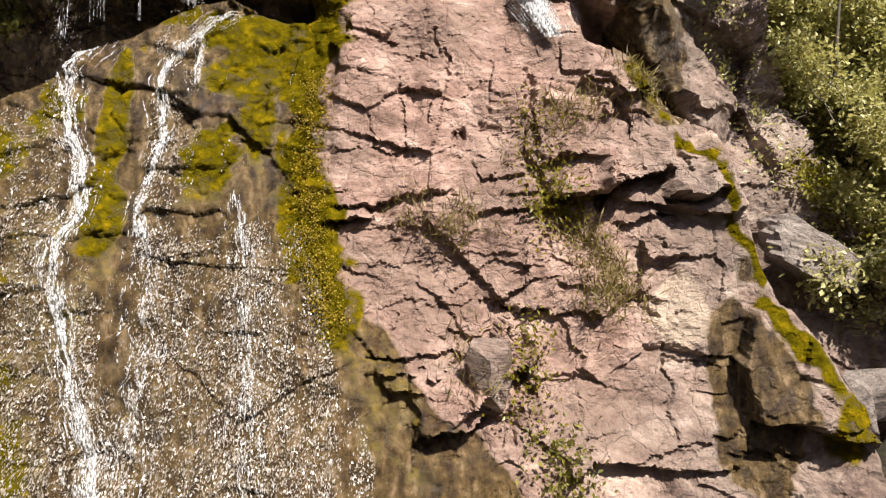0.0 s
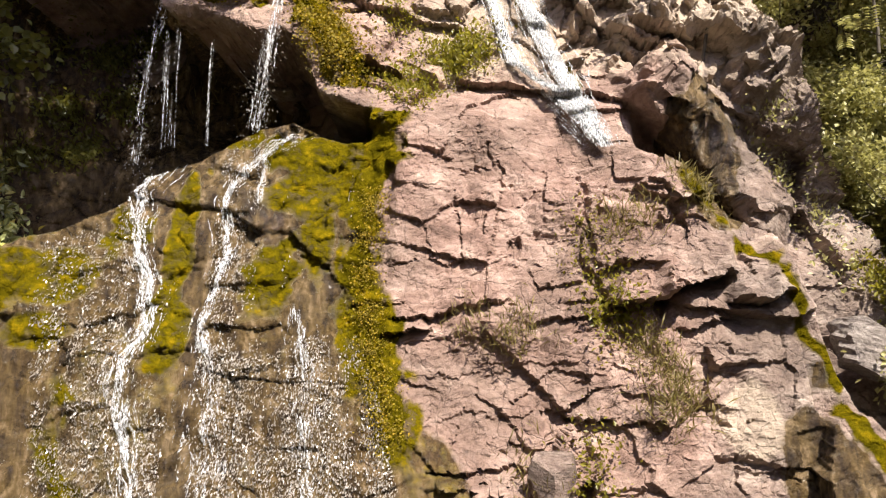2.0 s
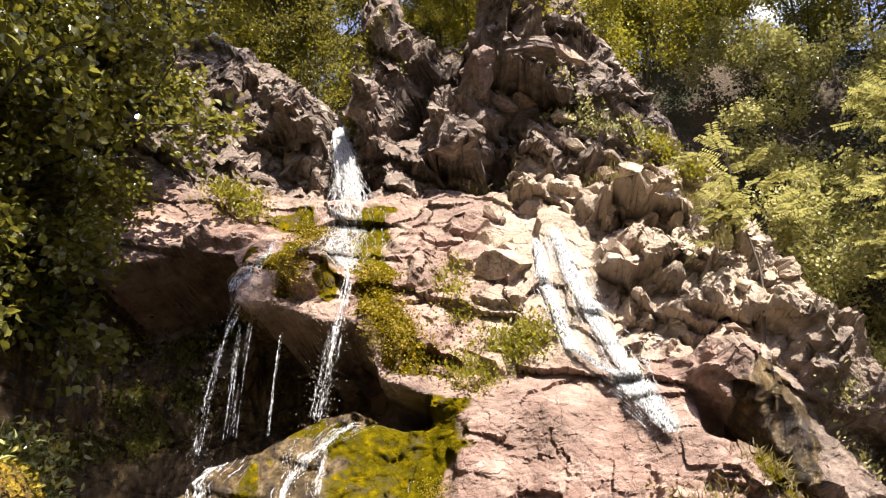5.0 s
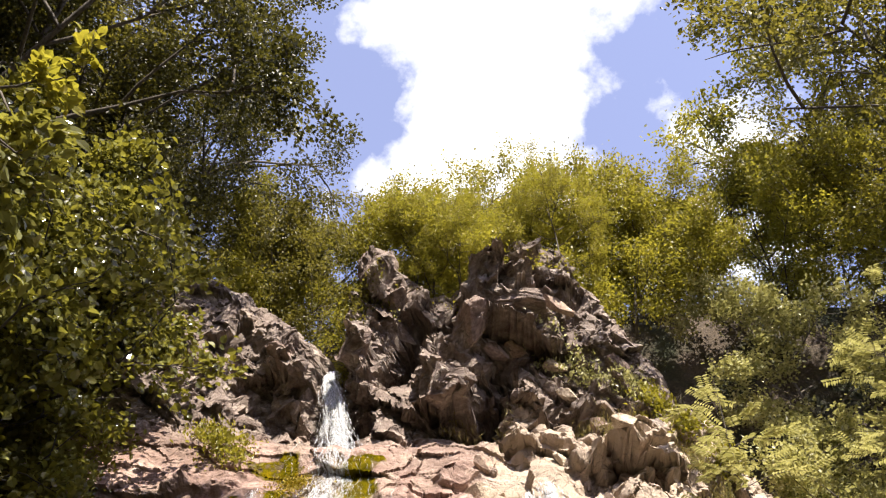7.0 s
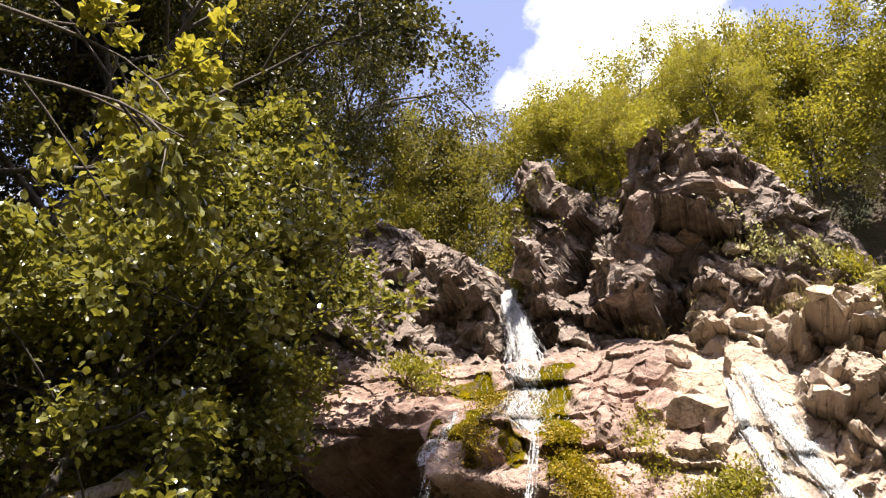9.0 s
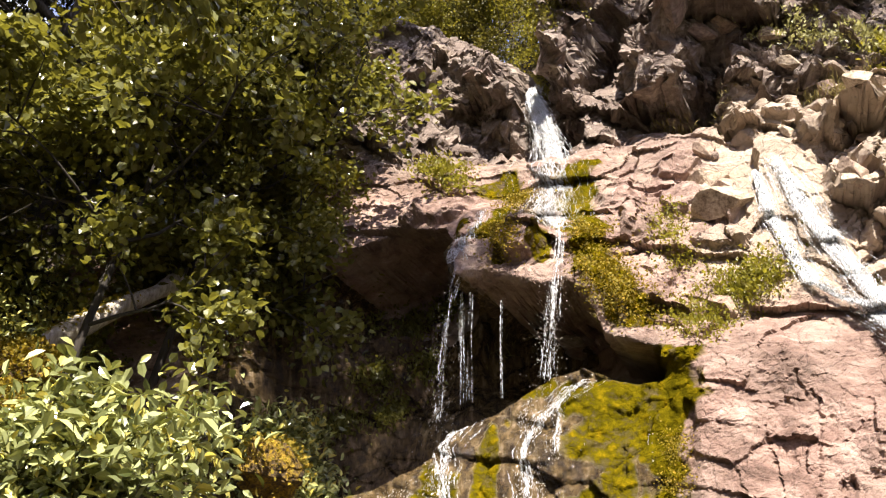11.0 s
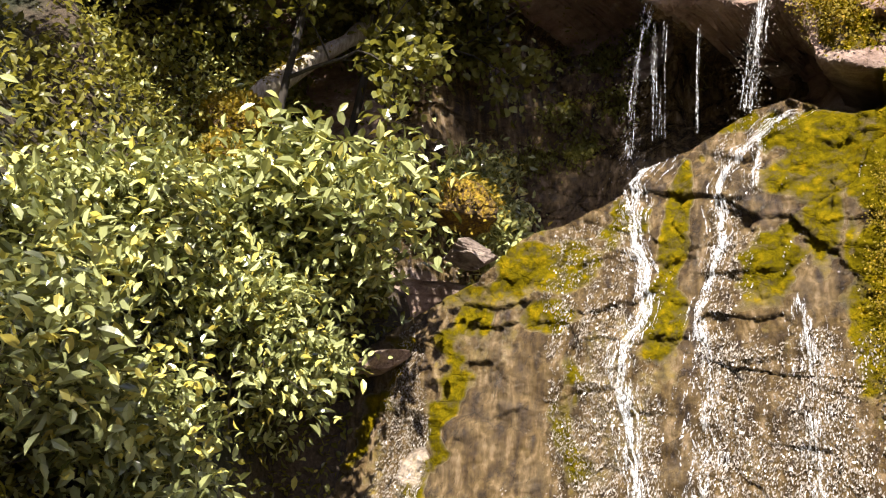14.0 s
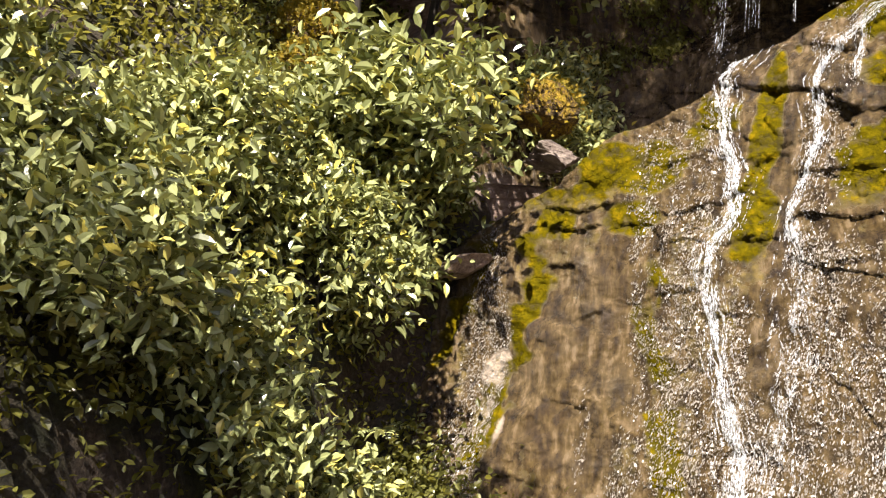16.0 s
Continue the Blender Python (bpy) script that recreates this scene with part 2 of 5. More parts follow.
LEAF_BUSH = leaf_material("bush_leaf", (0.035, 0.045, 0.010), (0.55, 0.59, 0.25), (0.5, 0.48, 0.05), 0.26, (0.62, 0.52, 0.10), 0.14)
LEAF_GREY = leaf_material("grey_leaf", (0.16, 0.16, 0.05), (0.52, 0.495, 0.23), (0.55, 0.51, 0.12), 0.4, None, 0.35)
LEAF_MOSS = leaf_material("moss_tuft", (0.13, 0.10, 0.004), (0.28, 0.21, 0.008), (0.3, 0.22, 0.01), 0.8, (0.40, 0.25, 0.010), 0.3)
LEAF_BANK = leaf_material("bank_leaf", (0.05, 0.055, 0.012), (0.27, 0.26, 0.07), (0.46, 0.41, 0.04), 0.3, (0.30, 0.26, 0.04), 0.4)
# The broad leaf again, with the shade of the left bank put into its colour.
LEAF_SHADE = leaf_material("shaded_broad_leaf", (0.016, 0.018, 0.004), (0.06, 0.058, 0.011), (0.13, 0.115, 0.015), 0.45, (0.09, 0.08, 0.01), 0.4)
GRASS = leaf_material("dry_grass", (0.09, 0.075, 0.02), (0.26, 0.21, 0.07), (0.3, 0.25, 0.06), 0.6)


def plain_stone(name, stops, rough=0.8, bump=0.05, squash=None):
    m, n, l, p = material(name)
    a, b = noise_node(n, l, 6, 7, 0.65, squash), noise_node(n, l, 30, 5, 0.7)
    both_n = math_node(n, l, "MULTIPLY_ADD", b.outputs["Fac"], 0.4, math_node(n, l, "MULTIPLY", a.outputs["Fac"], 0.6))
    l.new(ramp_node(n, l, both_n, *stops).outputs["Color"], p.inputs["Base Color"])
    p.inputs["Roughness"].default_value = rough
    l.new(bump_node(n, l, both_n, 1.0, bump), p.inputs["Normal"])
    return m


QUARTZ = plain_stone("white_quartz", ((0.35, (0.35, 0.33, 0.3)), (0.6, (0.75, 0.72, 0.68))), 0.25)
PALE = plain_stone("pale_schist", ((0.37, (0.10, 0.07, 0.045)), (0.46, (0.32, 0.245, 0.17)), (0.54, (0.48, 0.39, 0.285)), (0.64, (0.62, 0.54, 0.41))))
MOSSY = plain_stone("orange_moss", ((0.40, (0.045, 0.030, 0.015)), (0.48, (0.11, 0.068, 0.018)), (0.53, (0.24, 0.15, 0.012)), (0.6, (0.42, 0.28, 0.018))), 0.95, 0.12)
DEADWOOD = bark_material("weathered_wood", (0.16, 0.13, 0.10), (0.55, 0.50, 0.43))
TAN = plain_stone("tan_schist", ((0.36, (0.07, 0.045, 0.032)), (0.46, (0.24, 0.165, 0.12)), (0.55, (0.38, 0.28, 0.205)), (0.66, (0.52, 0.42, 0.32))))
SLATE = plain_stone("grey_schist", ((0.38, (0.05, 0.04, 0.036)), (0.46, (0.14, 0.115, 0.10)), (0.54, (0.22, 0.19, 0.165)), (0.64, (0.34, 0.30, 0.265))), 0.75, 0.07, (0.5, 0.5, 2.6))



# ---- noise on arrays ----
def hashed(ix, iy, iz, seed):
    h = (ix * 374761393 + iy * 668265263 + iz * 1274126177 + seed * 974634777) & 0xFFFFFFFF
    h = ((h ^ (h >> 13)) * 1103515245) & 0xFFFFFFFF
    h = ((h ^ (h >> 16)) * 668265263) & 0xFFFFFFFF
    return ((h ^ (h >> 15)) & 0xFFFFFF) / float(0xFFFFFF)


def soft_noise(x, y, seed=0):
    """Smooth value noise, -1 to 1."""
    ix, iy = np.floor(x).astype(np.int64), np.floor(y).astype(np.int64)
    fx, fy = x - ix, y - iy
    fx, fy = fx * fx * (3 - 2 * fx), fy * fy * (3 - 2 * fy)
    a, b = hashed(ix, iy, 0 * ix, seed), hashed(ix + 1, iy, 0 * ix, seed)
    c, d = hashed(ix, iy + 1, 0 * ix, seed), hashed(ix + 1, iy + 1, 0 * ix, seed)
    return 2 * (a + (b - a) * fx + (c - a) * fy + (a - b - c + d) * fx * fy) - 1


def layers(x, y, seed=0, octaves=4):
    out, amp = 0 * x, 1.0
    for k in range(octaves):
        out = out + amp * soft_noise(x * 2 ** k + 7.3 * k, y * 2 ** k - 3.1 * k, seed + k)
        amp *= 0.5
    return out


def facets(x, y, seed=0, tilt=0.6):
    """Broken blocks: each cell of a jittered grid is a tilted facet. Returns the height and the distance to the nearest joint."""
    ix, iy = np.floor(x).astype(np.int64), np.floor(y).astype(np.int64)
    best, second = np.full(x.shape, 9.0), np.full(x.shape, 9.0)
    height = np.zeros(x.shape)
    for i in (-1, 0, 1):
        for j in (-1, 0, 1):
            cx, cy = ix + i, iy + j
            px = cx + 0.1 + 0.8 * hashed(cx, cy, cx * 0 + 1, seed)
            py = cy + 0.1 + 0.8 * hashed(cx, cy, cx * 0 + 2, seed)
            d = np.maximum(np.abs(x - px), np.abs(y - py)) * 0.6 + np.hypot(x - px, y - py) * 0.4
            h = hashed(cx, cy, cx * 0 + 3, seed) - 0.5
            h = h + tilt * ((hashed(cx, cy, cx * 0 + 4, seed) - 0.5) * (x - px) + (hashed(cx, cy, cx * 0 + 5, seed) - 0.5) * (y - py))
            near = d < best
            second = np.where(near, best, np.minimum(second, d))
            height = np.where(near, h, height)
            best = np.where(near, d, best)
    return height, second - best


def ramp(v, a, b):
    s = np.clip((v - a) / (b - a), 0, 1)
    return s * s * (3 - 2 * s)


# ---- building helpers ----
def mesh_data(name, verts, faces, mat, smooth=False):
    """verts: n x 3; faces: one array, or a list of arrays, of triangles or quads."""
    me = bpy.data.meshes.new(name)
    faces = faces if isinstance(faces, list) else [faces]
    faces = [np.asarray(f, dtype=np.int32) for f in faces if len(f)]
    sizes = np.concatenate([np.full(len(f), f.shape[1], dtype=np.int32) for f in faces])
    loops = np.concatenate([f.ravel() for f in faces])
    me.vertices.add(len(verts))
    me.vertices.foreach_set("co", np.asarray(verts, dtype=np.float32).ravel())
    me.loops.add(len(loops))
    me.loops.foreach_set("vertex_index", loops)
    me.polygons.add(len(sizes))
    starts = np.concatenate([[0], np.cumsum(sizes)[:-1]]).astype(np.int32)
    me.polygons.foreach_set("loop_start", starts)
    me.polygons.foreach_set("use_smooth", np.full(len(sizes), smooth))
    me.update(calc_edges=True)
    me.validate()
    me.materials.append(mat)
    return me


def part(name, data, parent, label=""):
    ob = new(name, data)
    ob.parent = parent
    if label:
        tagged(ob, label)
    return ob


def thing(name, place, label, category, group="", kind=""):
    ob = new(name)
    ob.empty_display_size = 0.2
    ob.location = place
    return tagged(ob, label, category, group, kind)


def sheet_faces(nu, nv):
    a = np.arange(nu * nv).reshape(nv, nu)
    return np.stack([a[:-1, :-1], a[:-1, 1:], a[1:, 1:], a[1:, :-1]], -1).reshape(-1, 4)


def tubes(lines, sides=5):
    """Tapered tubes along polylines of (x, y, z, radius)."""
    verts, faces, start = [], [], 0
    ang = np.arange(sides) * 2 * np.pi / sides
    for line in lines:
        q = np.asarray(line, dtype=float)
        c, r = q[:, :3], q[:, 3]
        d = np.gradient(c, axis=0)
        d /= np.linalg.norm(d, axis=1)[:, None] + 1e-9
        ref = np.where(np.abs(d[:, 2:3]) > 0.9, [[1.0, 0, 0]], [[0, 0, 1.0]])
        u = np.cross(d, ref)
        u /= np.linalg.norm(u, axis=1)[:, None] + 1e-9
        v = np.cross(d, u)
        ring = c[:, None] + r[:, None, None] * (np.cos(ang)[None, :, None] * u[:, None] + np.sin(ang)[None, :, None] * v[:, None])
        verts.append(ring.reshape(-1, 3))
        a = start + np.arange(len(q) * sides).reshape(len(q), sides)
        b = np.roll(a, -1, axis=1)
        faces.append(np.stack([a[:-1], b[:-1], b[1:], a[1:]], -1).reshape(-1, 4))
        start += len(q) * sides
    return np.concatenate(verts), np.concatenate(faces)


def unit(v):
    return v / (np.linalg.norm(v, axis=-1, keepdims=True) + 1e-9)


def leaves(base, axis, normal, length, width=0.55, fine=True):
    """One folded leaf at each base point along its axis, its upper side to the normal."""
    axis = unit(axis)
    side = unit(np.cross(axis, normal))
    up = np.cross(side, axis)
    n = len(base)
    length = np.broadcast_to(np.asarray(length, dtype=float), (n,))[:, None]
    if fine:
        rows = [(0, 0, 0), (0.32, 0.42, 0.10), (0.68, 0.36, 0.07), (1, 0, -0.10), (0.68, -0.36, 0.07), (0.32, -0.42, 0.10), (0.33, 0, 0.0), (0.68, 0, -0.02)]
        tri = [(0, 1, 6), (2, 3, 7), (3, 4, 7), (5, 0, 6)]
        quad = [(1, 2, 7, 6), (4, 5, 6, 7)]
    else:
        rows = [(0, 0, 0), (0.5, 0.5, 0.08), (1, 0, -0.05), (0.5, -0.5, 0.08)]
        tri, quad = [], [(0, 1, 2, 3)]
    v = np.stack([base + length * (a * axis + b * width * 2 * side * 0.62 + c * up) for a, b, c in rows], 1)
    k = len(rows)
    off = (np.arange(n) * k)[:, None, None]
    faces = []
    if tri:
        faces.append((off + np.array(tri)[None]).reshape(-1, 3))
    faces.append((off + np.array(quad)[None]).reshape(-1, 4))
    return v.reshape(-1, 3), faces


def grow(rng, start, way, length, radius, level, lines, twigs, spread, droop, kids, shape=1.0):
    """A limb and, down to level 0, the limbs that spring from it."""
    steps = 5 if level else 4
    p, d = np.array(start, dtype=float), np.array(way, dtype=float)
    pts = [(*p, radius)]
    for i in range(steps):
        d = d + rng.normal(0, 0.16, 3) + np.array([0, 0, droop * (0.5 if level else 1)])
        d /= np.linalg.norm(d)
        p = p + d * length / steps
        pts.append((*p, radius * (1 - 0.75 * (i + 1) / steps)))
    lines.append(pts)
    if level == 0:
        twigs.append(np.array(pts)[:, :3])
        return
    for k in range(kids[level - 1]):
        u = rng.uniform(0.25 if level < 3 else 0.3, 1.0)
        i = min(int(u * steps), steps - 1)
        q = np.array(pts[i][:3]) + (np.array(pts[i + 1][:3]) - np.array(pts[i][:3])) * (u * steps - i)
        out = rng.normal(0, 1, 3)
        out -= out.dot(d) * d
        out /= np.linalg.norm(out)
        w = d * (1 - spread) + out * spread + np.array([0, 0, 0.12])
        grow(rng, q, w / np.linalg.norm(w), length * rng.uniform(0.42, 0.68) * shape * (1.15 - 0.45 * u), radius * 0.5, level - 1, lines, twigs, spread, droop, kids, shape)


def foliage(rng, twigs, per_twig, size, scatter, fine, width=0.55, upward=0.8):
    pts, axes = [], []
    for t in twigs:
        u = rng.uniform(0.1, 1.0, per_twig) * (len(t) - 1)
        i = np.minimum(u.astype(int), len(t) - 2)
        pts.append(t[i] + (t[i + 1] - t[i]) * (u - i)[:, None])
        axes.append(np.repeat(unit(t[-1] - t[0])[None], per_twig, 0))
    pts, axes = np.concatenate(pts), np.concatenate(axes)
    n = len(pts)
    pts = pts + rng.normal(0, scatter, (n, 3))
    axes = unit(axes + rng.normal(0, 0.8, (n, 3)) + [0, 0, -0.25])
    normal = unit(rng.normal(0, 0.72, (n, 3)) + [0, 0, upward] + 0.25 * np.array(SUN_TO))
    return leaves(pts, axes, normal, size * rng.uniform(0.65, 1.2, n), width, fine)


def tree(name, place, label, category, seed, height, radius, kids, per_twig, leaf, mat, spread=0.6, droop=0.0, lean=(0, 0, 1),
         scatter=0.18, fine=False, first=0.35, reach=0.42, bark=None, group="", width=0.55, stems=1, upward=0.8):
    rng = np.random.default_rng(seed)
    lines, twigs = [], []
    for s in range(stems):
        way = unit(np.array(lean, dtype=float) + (rng.normal(0, 0.28, 3) * [1, 1, 0.2] if stems > 1 else rng.normal(0, 0.06, 3)))
        steps = 7
        p, d, trunk = np.zeros(3), way.copy(), [(0, 0, -0.5, radius * 1.25)]
        for i in range(steps + 1):
            trunk.append((*p, radius * (1 - 0.8 * i / steps)))
            d = unit(d + rng.normal(0, 0.07, 3) + [0, 0, 0.05])
            p = p + d * height * 0.8 / steps
        lines.append(trunk)
        trunk = np.array(trunk)[1:]
        for k in range(kids[2]):
            u = first + (1 - first) * (k + rng.uniform(0, 1)) / kids[2]
            i = min(int(u * steps), steps - 1)
            q = trunk[i, :3] + (trunk[i + 1, :3] - trunk[i, :3]) * (u * steps - i)
            a = k * 2.4 + rng.uniform(-0.5, 0.5)
            w = np.array([math.cos(a), math.sin(a), 0.25 + 0.9 * (u - first)])
            size = height * reach * (0.55 + 0.75 * math.sin(math.pi * min(1, (u - first) / (1 - first) * 0.8 + 0.18))) * rng.uniform(0.75, 1.15)
            grow(rng, q, unit(w), size, radius * 0.42, 2, lines, twigs, spread, droop, kids)
    ob = thing(name, place, label, category, group)
    v, f = tubes(lines, 5)
    part("trunk", mesh_data("trunk", v, f, bark or BARK, True), ob)
    v, f = foliage(rng, twigs, per_twig, leaf, scatter, fine, width, upward)
    part("crown", mesh_data("crown", v, f, mat, False), ob)
    return ob


# ---- the shape of the cliff ----
def rim_height(x):
    """The ledge at which the slab ends below the hollow."""
    return np.interp(x, [-9, -7.2, -5.9, -5.2, -4.97, -4.54, -4.08, -3.87, -3.59, -3.15, -2.75, -2.38, -1.82, -1.41, 0.0, 2.0],
                     [0.0, 1.0, 1.95, 2.45, 2.69, 2.88, 3.21, 3.52, 3.64, 3.83, 4.11, 4.2, 3.97, 3.92, 4.2, 3.6])


def roof_height(x):
    """The underside of the rock that hangs over the hollow and over the dark wall beside it."""
    return np.interp(x, [-7.4, -6.6, -5.2, -4.6, -4.3, -4.0, -3.6, -3.27, -2.86, -2.6, -2.29, -2.12, -1.88, -1.45],
                     [5.2, 6.5, 7.0, 6.9, 6.1, 5.5, 5.55, 5.42, 5.2, 5.3, 4.95, 4.5, 4.36, 4.3])


def top_height(x):
    return np.interp(x, [-9, -6.4, -5.54, -4.8, -4.1, -3.75, -3.35, -3.2, -2.9, -2.6, -1.9, -1.3, -0.6, 0.1, 0.9, 1.4, 2.7, 3.5, 4.6, 7],
                     [11, 12.4, 12.2, 11.3, 10.7, 10.3, 10.6, 12.2, 13.1, 13.2, 12.5, 12.2, 12.8, 13.2, 12.8, 11.8, 8.4, 5.4, 1.9, 0.6])


def cliff_base(x, z):
    """How far back the cliff stands at the side x and the height z."""
    y = np.interp(z, [-3, 1.6, 4.2, 4.7, 8.3, 8.8, 10.5, 13.6, 16], [6.1, 8.0, 9.1, 9.6, 11.2, 11.6, 11.7, 12.3, 12.6])
    y = y + 0.22 * np.minimum(x + 2, 0)
    # the hollow behind the two lower falls, and the dark wall beside it
    r, h = rim_height(x), roof_height(x)
    hollow = ramp(z, r - 0.05, r + 0.12) * (1 - ramp(z, h - 0.12, h + 0.06)) * ramp(x, -7.4, -6.6) * (1 - ramp(x, -1.6, -1.42))
    y = y + hollow * np.interp(x, [-6.6, -5.5, -4.6, -4.0, -2.9, -2.2, -1.5], [2.0, 2.4, 2.1, 2.3, 2.3, 1.3, 1.0])
    y = y - 0.45 * ramp(z, h - 0.1, h + 0.15) * (1 - ramp(z, h + 0.6, h + 2.0)) * ramp(x, -4.5, -4.0) * (1 - ramp(x, -1.9, -1.4))
    # the gully beyond the mossy ridge, and the dark ridge on its far side
    edge = np.interp(z, [-0.5, 0.36, 1.2, 2.4, 2.9, 3.3, 3.8], [4.0, 3.6, 3.15, 2.85, 2.3, 1.95, 1.45])
    y = y + 1.3 * ramp(x, edge, edge + 0.4) * (1 - ramp(z, 3.2, 5.0))
    along, across = (x - 2.45) * 0.67 - (z - 3.7) * 0.74, (x - 2.45) * 0.74 + (z - 3.7) * 0.67
    y = y - 0.8 * (1 - ramp(np.abs(along), 0.9, 1.4)) * ramp(across, -0.3, -0.12) * (1 - ramp(across, 0.15, 0.8)) * (0.75 + 0.25 * ramp(along, 0.6, -0.6))
    # the notch of the upper fall
    mid = -3.35 - 0.13 * (z - 9)
    y = y + 1.0 * (1 - ramp(np.abs(x - mid), 0.22, 0.5)) * ramp(z, 8.2, 8.7)
    # the top, and the soil slope
    t = top_height(x)
    y = y + 2.2 * np.maximum(z - t, 0)
    return y


# ---- bedding ledges and open joints of the cliff ----
LEDGES, JOINTS, BOSSES = [], [], []


def boss(x, z, half, tall, out, turn=0.0, tip=0.0, slant=0.0):
    """A block of the cliff that stands out by its depth (a hole where that is negative); turned, tipped forward at its top, slanted to its side."""
    BOSSES.append((x, z, half, tall, out, radians(turn), tip, slant))


def ledge(x0, z0, x1, z1, depth, rise):
    LEDGES.append((x0, z0, x1, z1, depth, rise))


def joint(x0, z0, x1, z1, width, depth):
    JOINTS.append((x0, z0, x1, z1, width, depth))


ledge(-1.12, 2.41, -0.43, 2.45, 0.05, 0.35)
ledge(-1.06, 1.86, -0.54, 1.96, 0.112, 0.25)
ledge(-0.71, 1.91, 0.00, 2.01, 0.126, 0.3)
ledge(-1.13, 1.66, -0.82, 1.73, 0.25, 0.25)
ledge(1.18, 2.31, 1.58, 2.37, 0.112, 0.3)
ledge(1.24, 1.91, 1.77, 2.07, 0.4, 0.45)
ledge(1.71, 2.04, 2.24, 2.24, 0.5, 0.5)
ledge(0.35, 1.79, 0.92, 1.76, 0.112, 0.2)
ledge(0.53, 0.95, 0.80, 1.04, 0.154, 0.2)
ledge(-0.71, 0.38, 0.36, 0.46, 0.112, 0.3)
ledge(-0.71, 0.25, 0.35, 0.29, 0.098, 0.15)
ledge(0.09, 0.60, 0.41, 0.61, 0.084, 0.2)
ledge(0.38, 0.08, 0.82, 0.36, 0.5, 0.5)
ledge(-0.14, -0.30, 0.37, -0.13, 0.45, 0.45)
ledge(0.85, 0.78, 1.50, 0.79, 0.154, 0.3)
ledge(1.45, 0.76, 1.96, 1.02, 0.154, 0.3)
ledge(1.19, 1.08, 1.74, 0.98, 0.07, 0.3)
ledge(2.64, -0.47, 3.68, -0.36, 0.098, 0.4)
ledge(1.87, -0.49, 2.65, -0.36, 0.07, 0.3)
ledge(0.83, 0.23, 1.36, 0.26, 0.056, 0.15)
ledge(2.34, 1.94, 2.75, 1.99, 0.3, 0.2)
ledge(1.80, 1.67, 2.38, 1.80, 0.154, 0.2)
ledge(-2.93, 2.20, -2.24, 2.30, 0.112, 0.5)
ledge(-2.26, 2.21, -2.14, 2.45, 0.105, 0.3)
ledge(-1.88, 2.69, -1.50, 2.76, 0.098, 0.4)
ledge(-3.50, 2.39, -3.19, 2.38, 0.07, 0.3)
ledge(-4.32, 2.31, -4.12, 2.36, 0.098, 0.4)
ledge(-4.15, 1.49, -3.54, 1.54, 0.07, 0.35)
ledge(-3.49, 1.54, -3.00, 1.61, 0.056, 0.3)
ledge(-4.07, 1.01, -3.79, 1.06, 0.07, 0.3)
ledge(-3.42, 0.85, -3.14, 0.84, 0.084, 0.3)
ledge(-2.60, 1.29, -2.40, 1.30, 0.07, 0.2)
ledge(-2.82, 0.35, -2.57, 0.29, 0.056, 0.2)
ledge(1.62, 3.17, 1.97, 3.00, 0.105, 0.3)
ledge(-0.53, 3.49, -0.03, 3.53, 0.042, 0.3)
ledge(-0.93, 1.57, -0.14, 1.63, 0.042, 0.2)
ledge(-0.80, 1.24, 0.65, 1.33, 0.035, 0.15)
ledge(-0.57, 0.86, 0.64, 0.92, 0.035, 0.2)
ledge(-2.37, 4.12, -1.43, 4.13, 0.3, 0.1)
ledge(-2.01, 5.94, -1.37, 6.10, 0.126, 0.6)
ledge(-1.54, 7.14, -0.86, 7.15, 0.098, 0.5)
ledge(-1.49, 6.60, -0.52, 6.66, 0.07, 0.4)
ledge(1.08, 8.38, 1.68, 8.23, 0.4, 0.6)
ledge(1.27, 7.61, 1.83, 7.37, 0.4, 0.6)
ledge(1.48, 7.22, 2.34, 7.03, 0.4, 0.5)
ledge(1.91, 6.83, 2.39, 6.85, 0.3, 0.5)
ledge(-0.25, 9.23, 0.96, 8.97, 0.3, 0.5)
ledge(-1.56, 5.88, -1.13, 5.73, 0.14, 0.3)
ledge(2.29, 6.30, 2.99, 6.04, 0.3, 0.5)
ledge(1.80, 5.56, 2.81, 5.22, 0.25, 0.5)
ledge(-1.62, 5.07, -1.09, 4.82, 0.3, 0.3)
ledge(-5.37, 5.18, -4.71, 5.26, 0.105, 0.5)
ledge(-5.03, 4.30, -4.53, 4.36, 0.084, 0.5)
ledge(-0.75, 10.91, 0.68, 10.44, 1.1, 0.9)
ledge(-0.85, 11.94, 1.23, 11.65, 0.35, 0.5)
ledge(-1.79, 9.33, -1.00, 9.08, 0.9, 0.8)
ledge(-3.86, 11.38, -2.62, 10.22, 0.8, 0.6)
ledge(-3.19, 9.76, -1.78, 9.03, 0.3, 0.6)
ledge(-1.39, 10.12, -0.68, 9.92, 0.5, 0.6)
ledge(-4.87, 9.99, -3.94, 10.34, 0.35, 0.6)
ledge(-4.89, 11.15, -4.07, 10.90, 0.3, 0.5)
ledge(0.91, 8.92, 1.53, 8.69, 0.4, 0.5)
ledge(1.18, 7.65, 2.02, 7.32, 0.4, 0.5)
ledge(0.40, 9.56, 1.14, 9.25, 0.35, 0.4)
ledge(-0.43, 8.37, 0.45, 7.98, 0.3, 0.4)
joint(-0.52, 3.23, -0.40, 2.45, 0.03, 0.06)
joint(0.03, 2.62, 0.09, 2.49, 0.06, 0.1)
joint(-0.10, 3.80, 0.09, 3.29, 0.03, 0.05)
joint(0.80, 0.76, 0.85, 0.06, 0.08, 0.125)
joint(0.38, 0.56, 0.35, -0.13, 0.04, 0.075)
joint(0.75, 0.11, 0.68, -0.37, 0.05, 0.1)
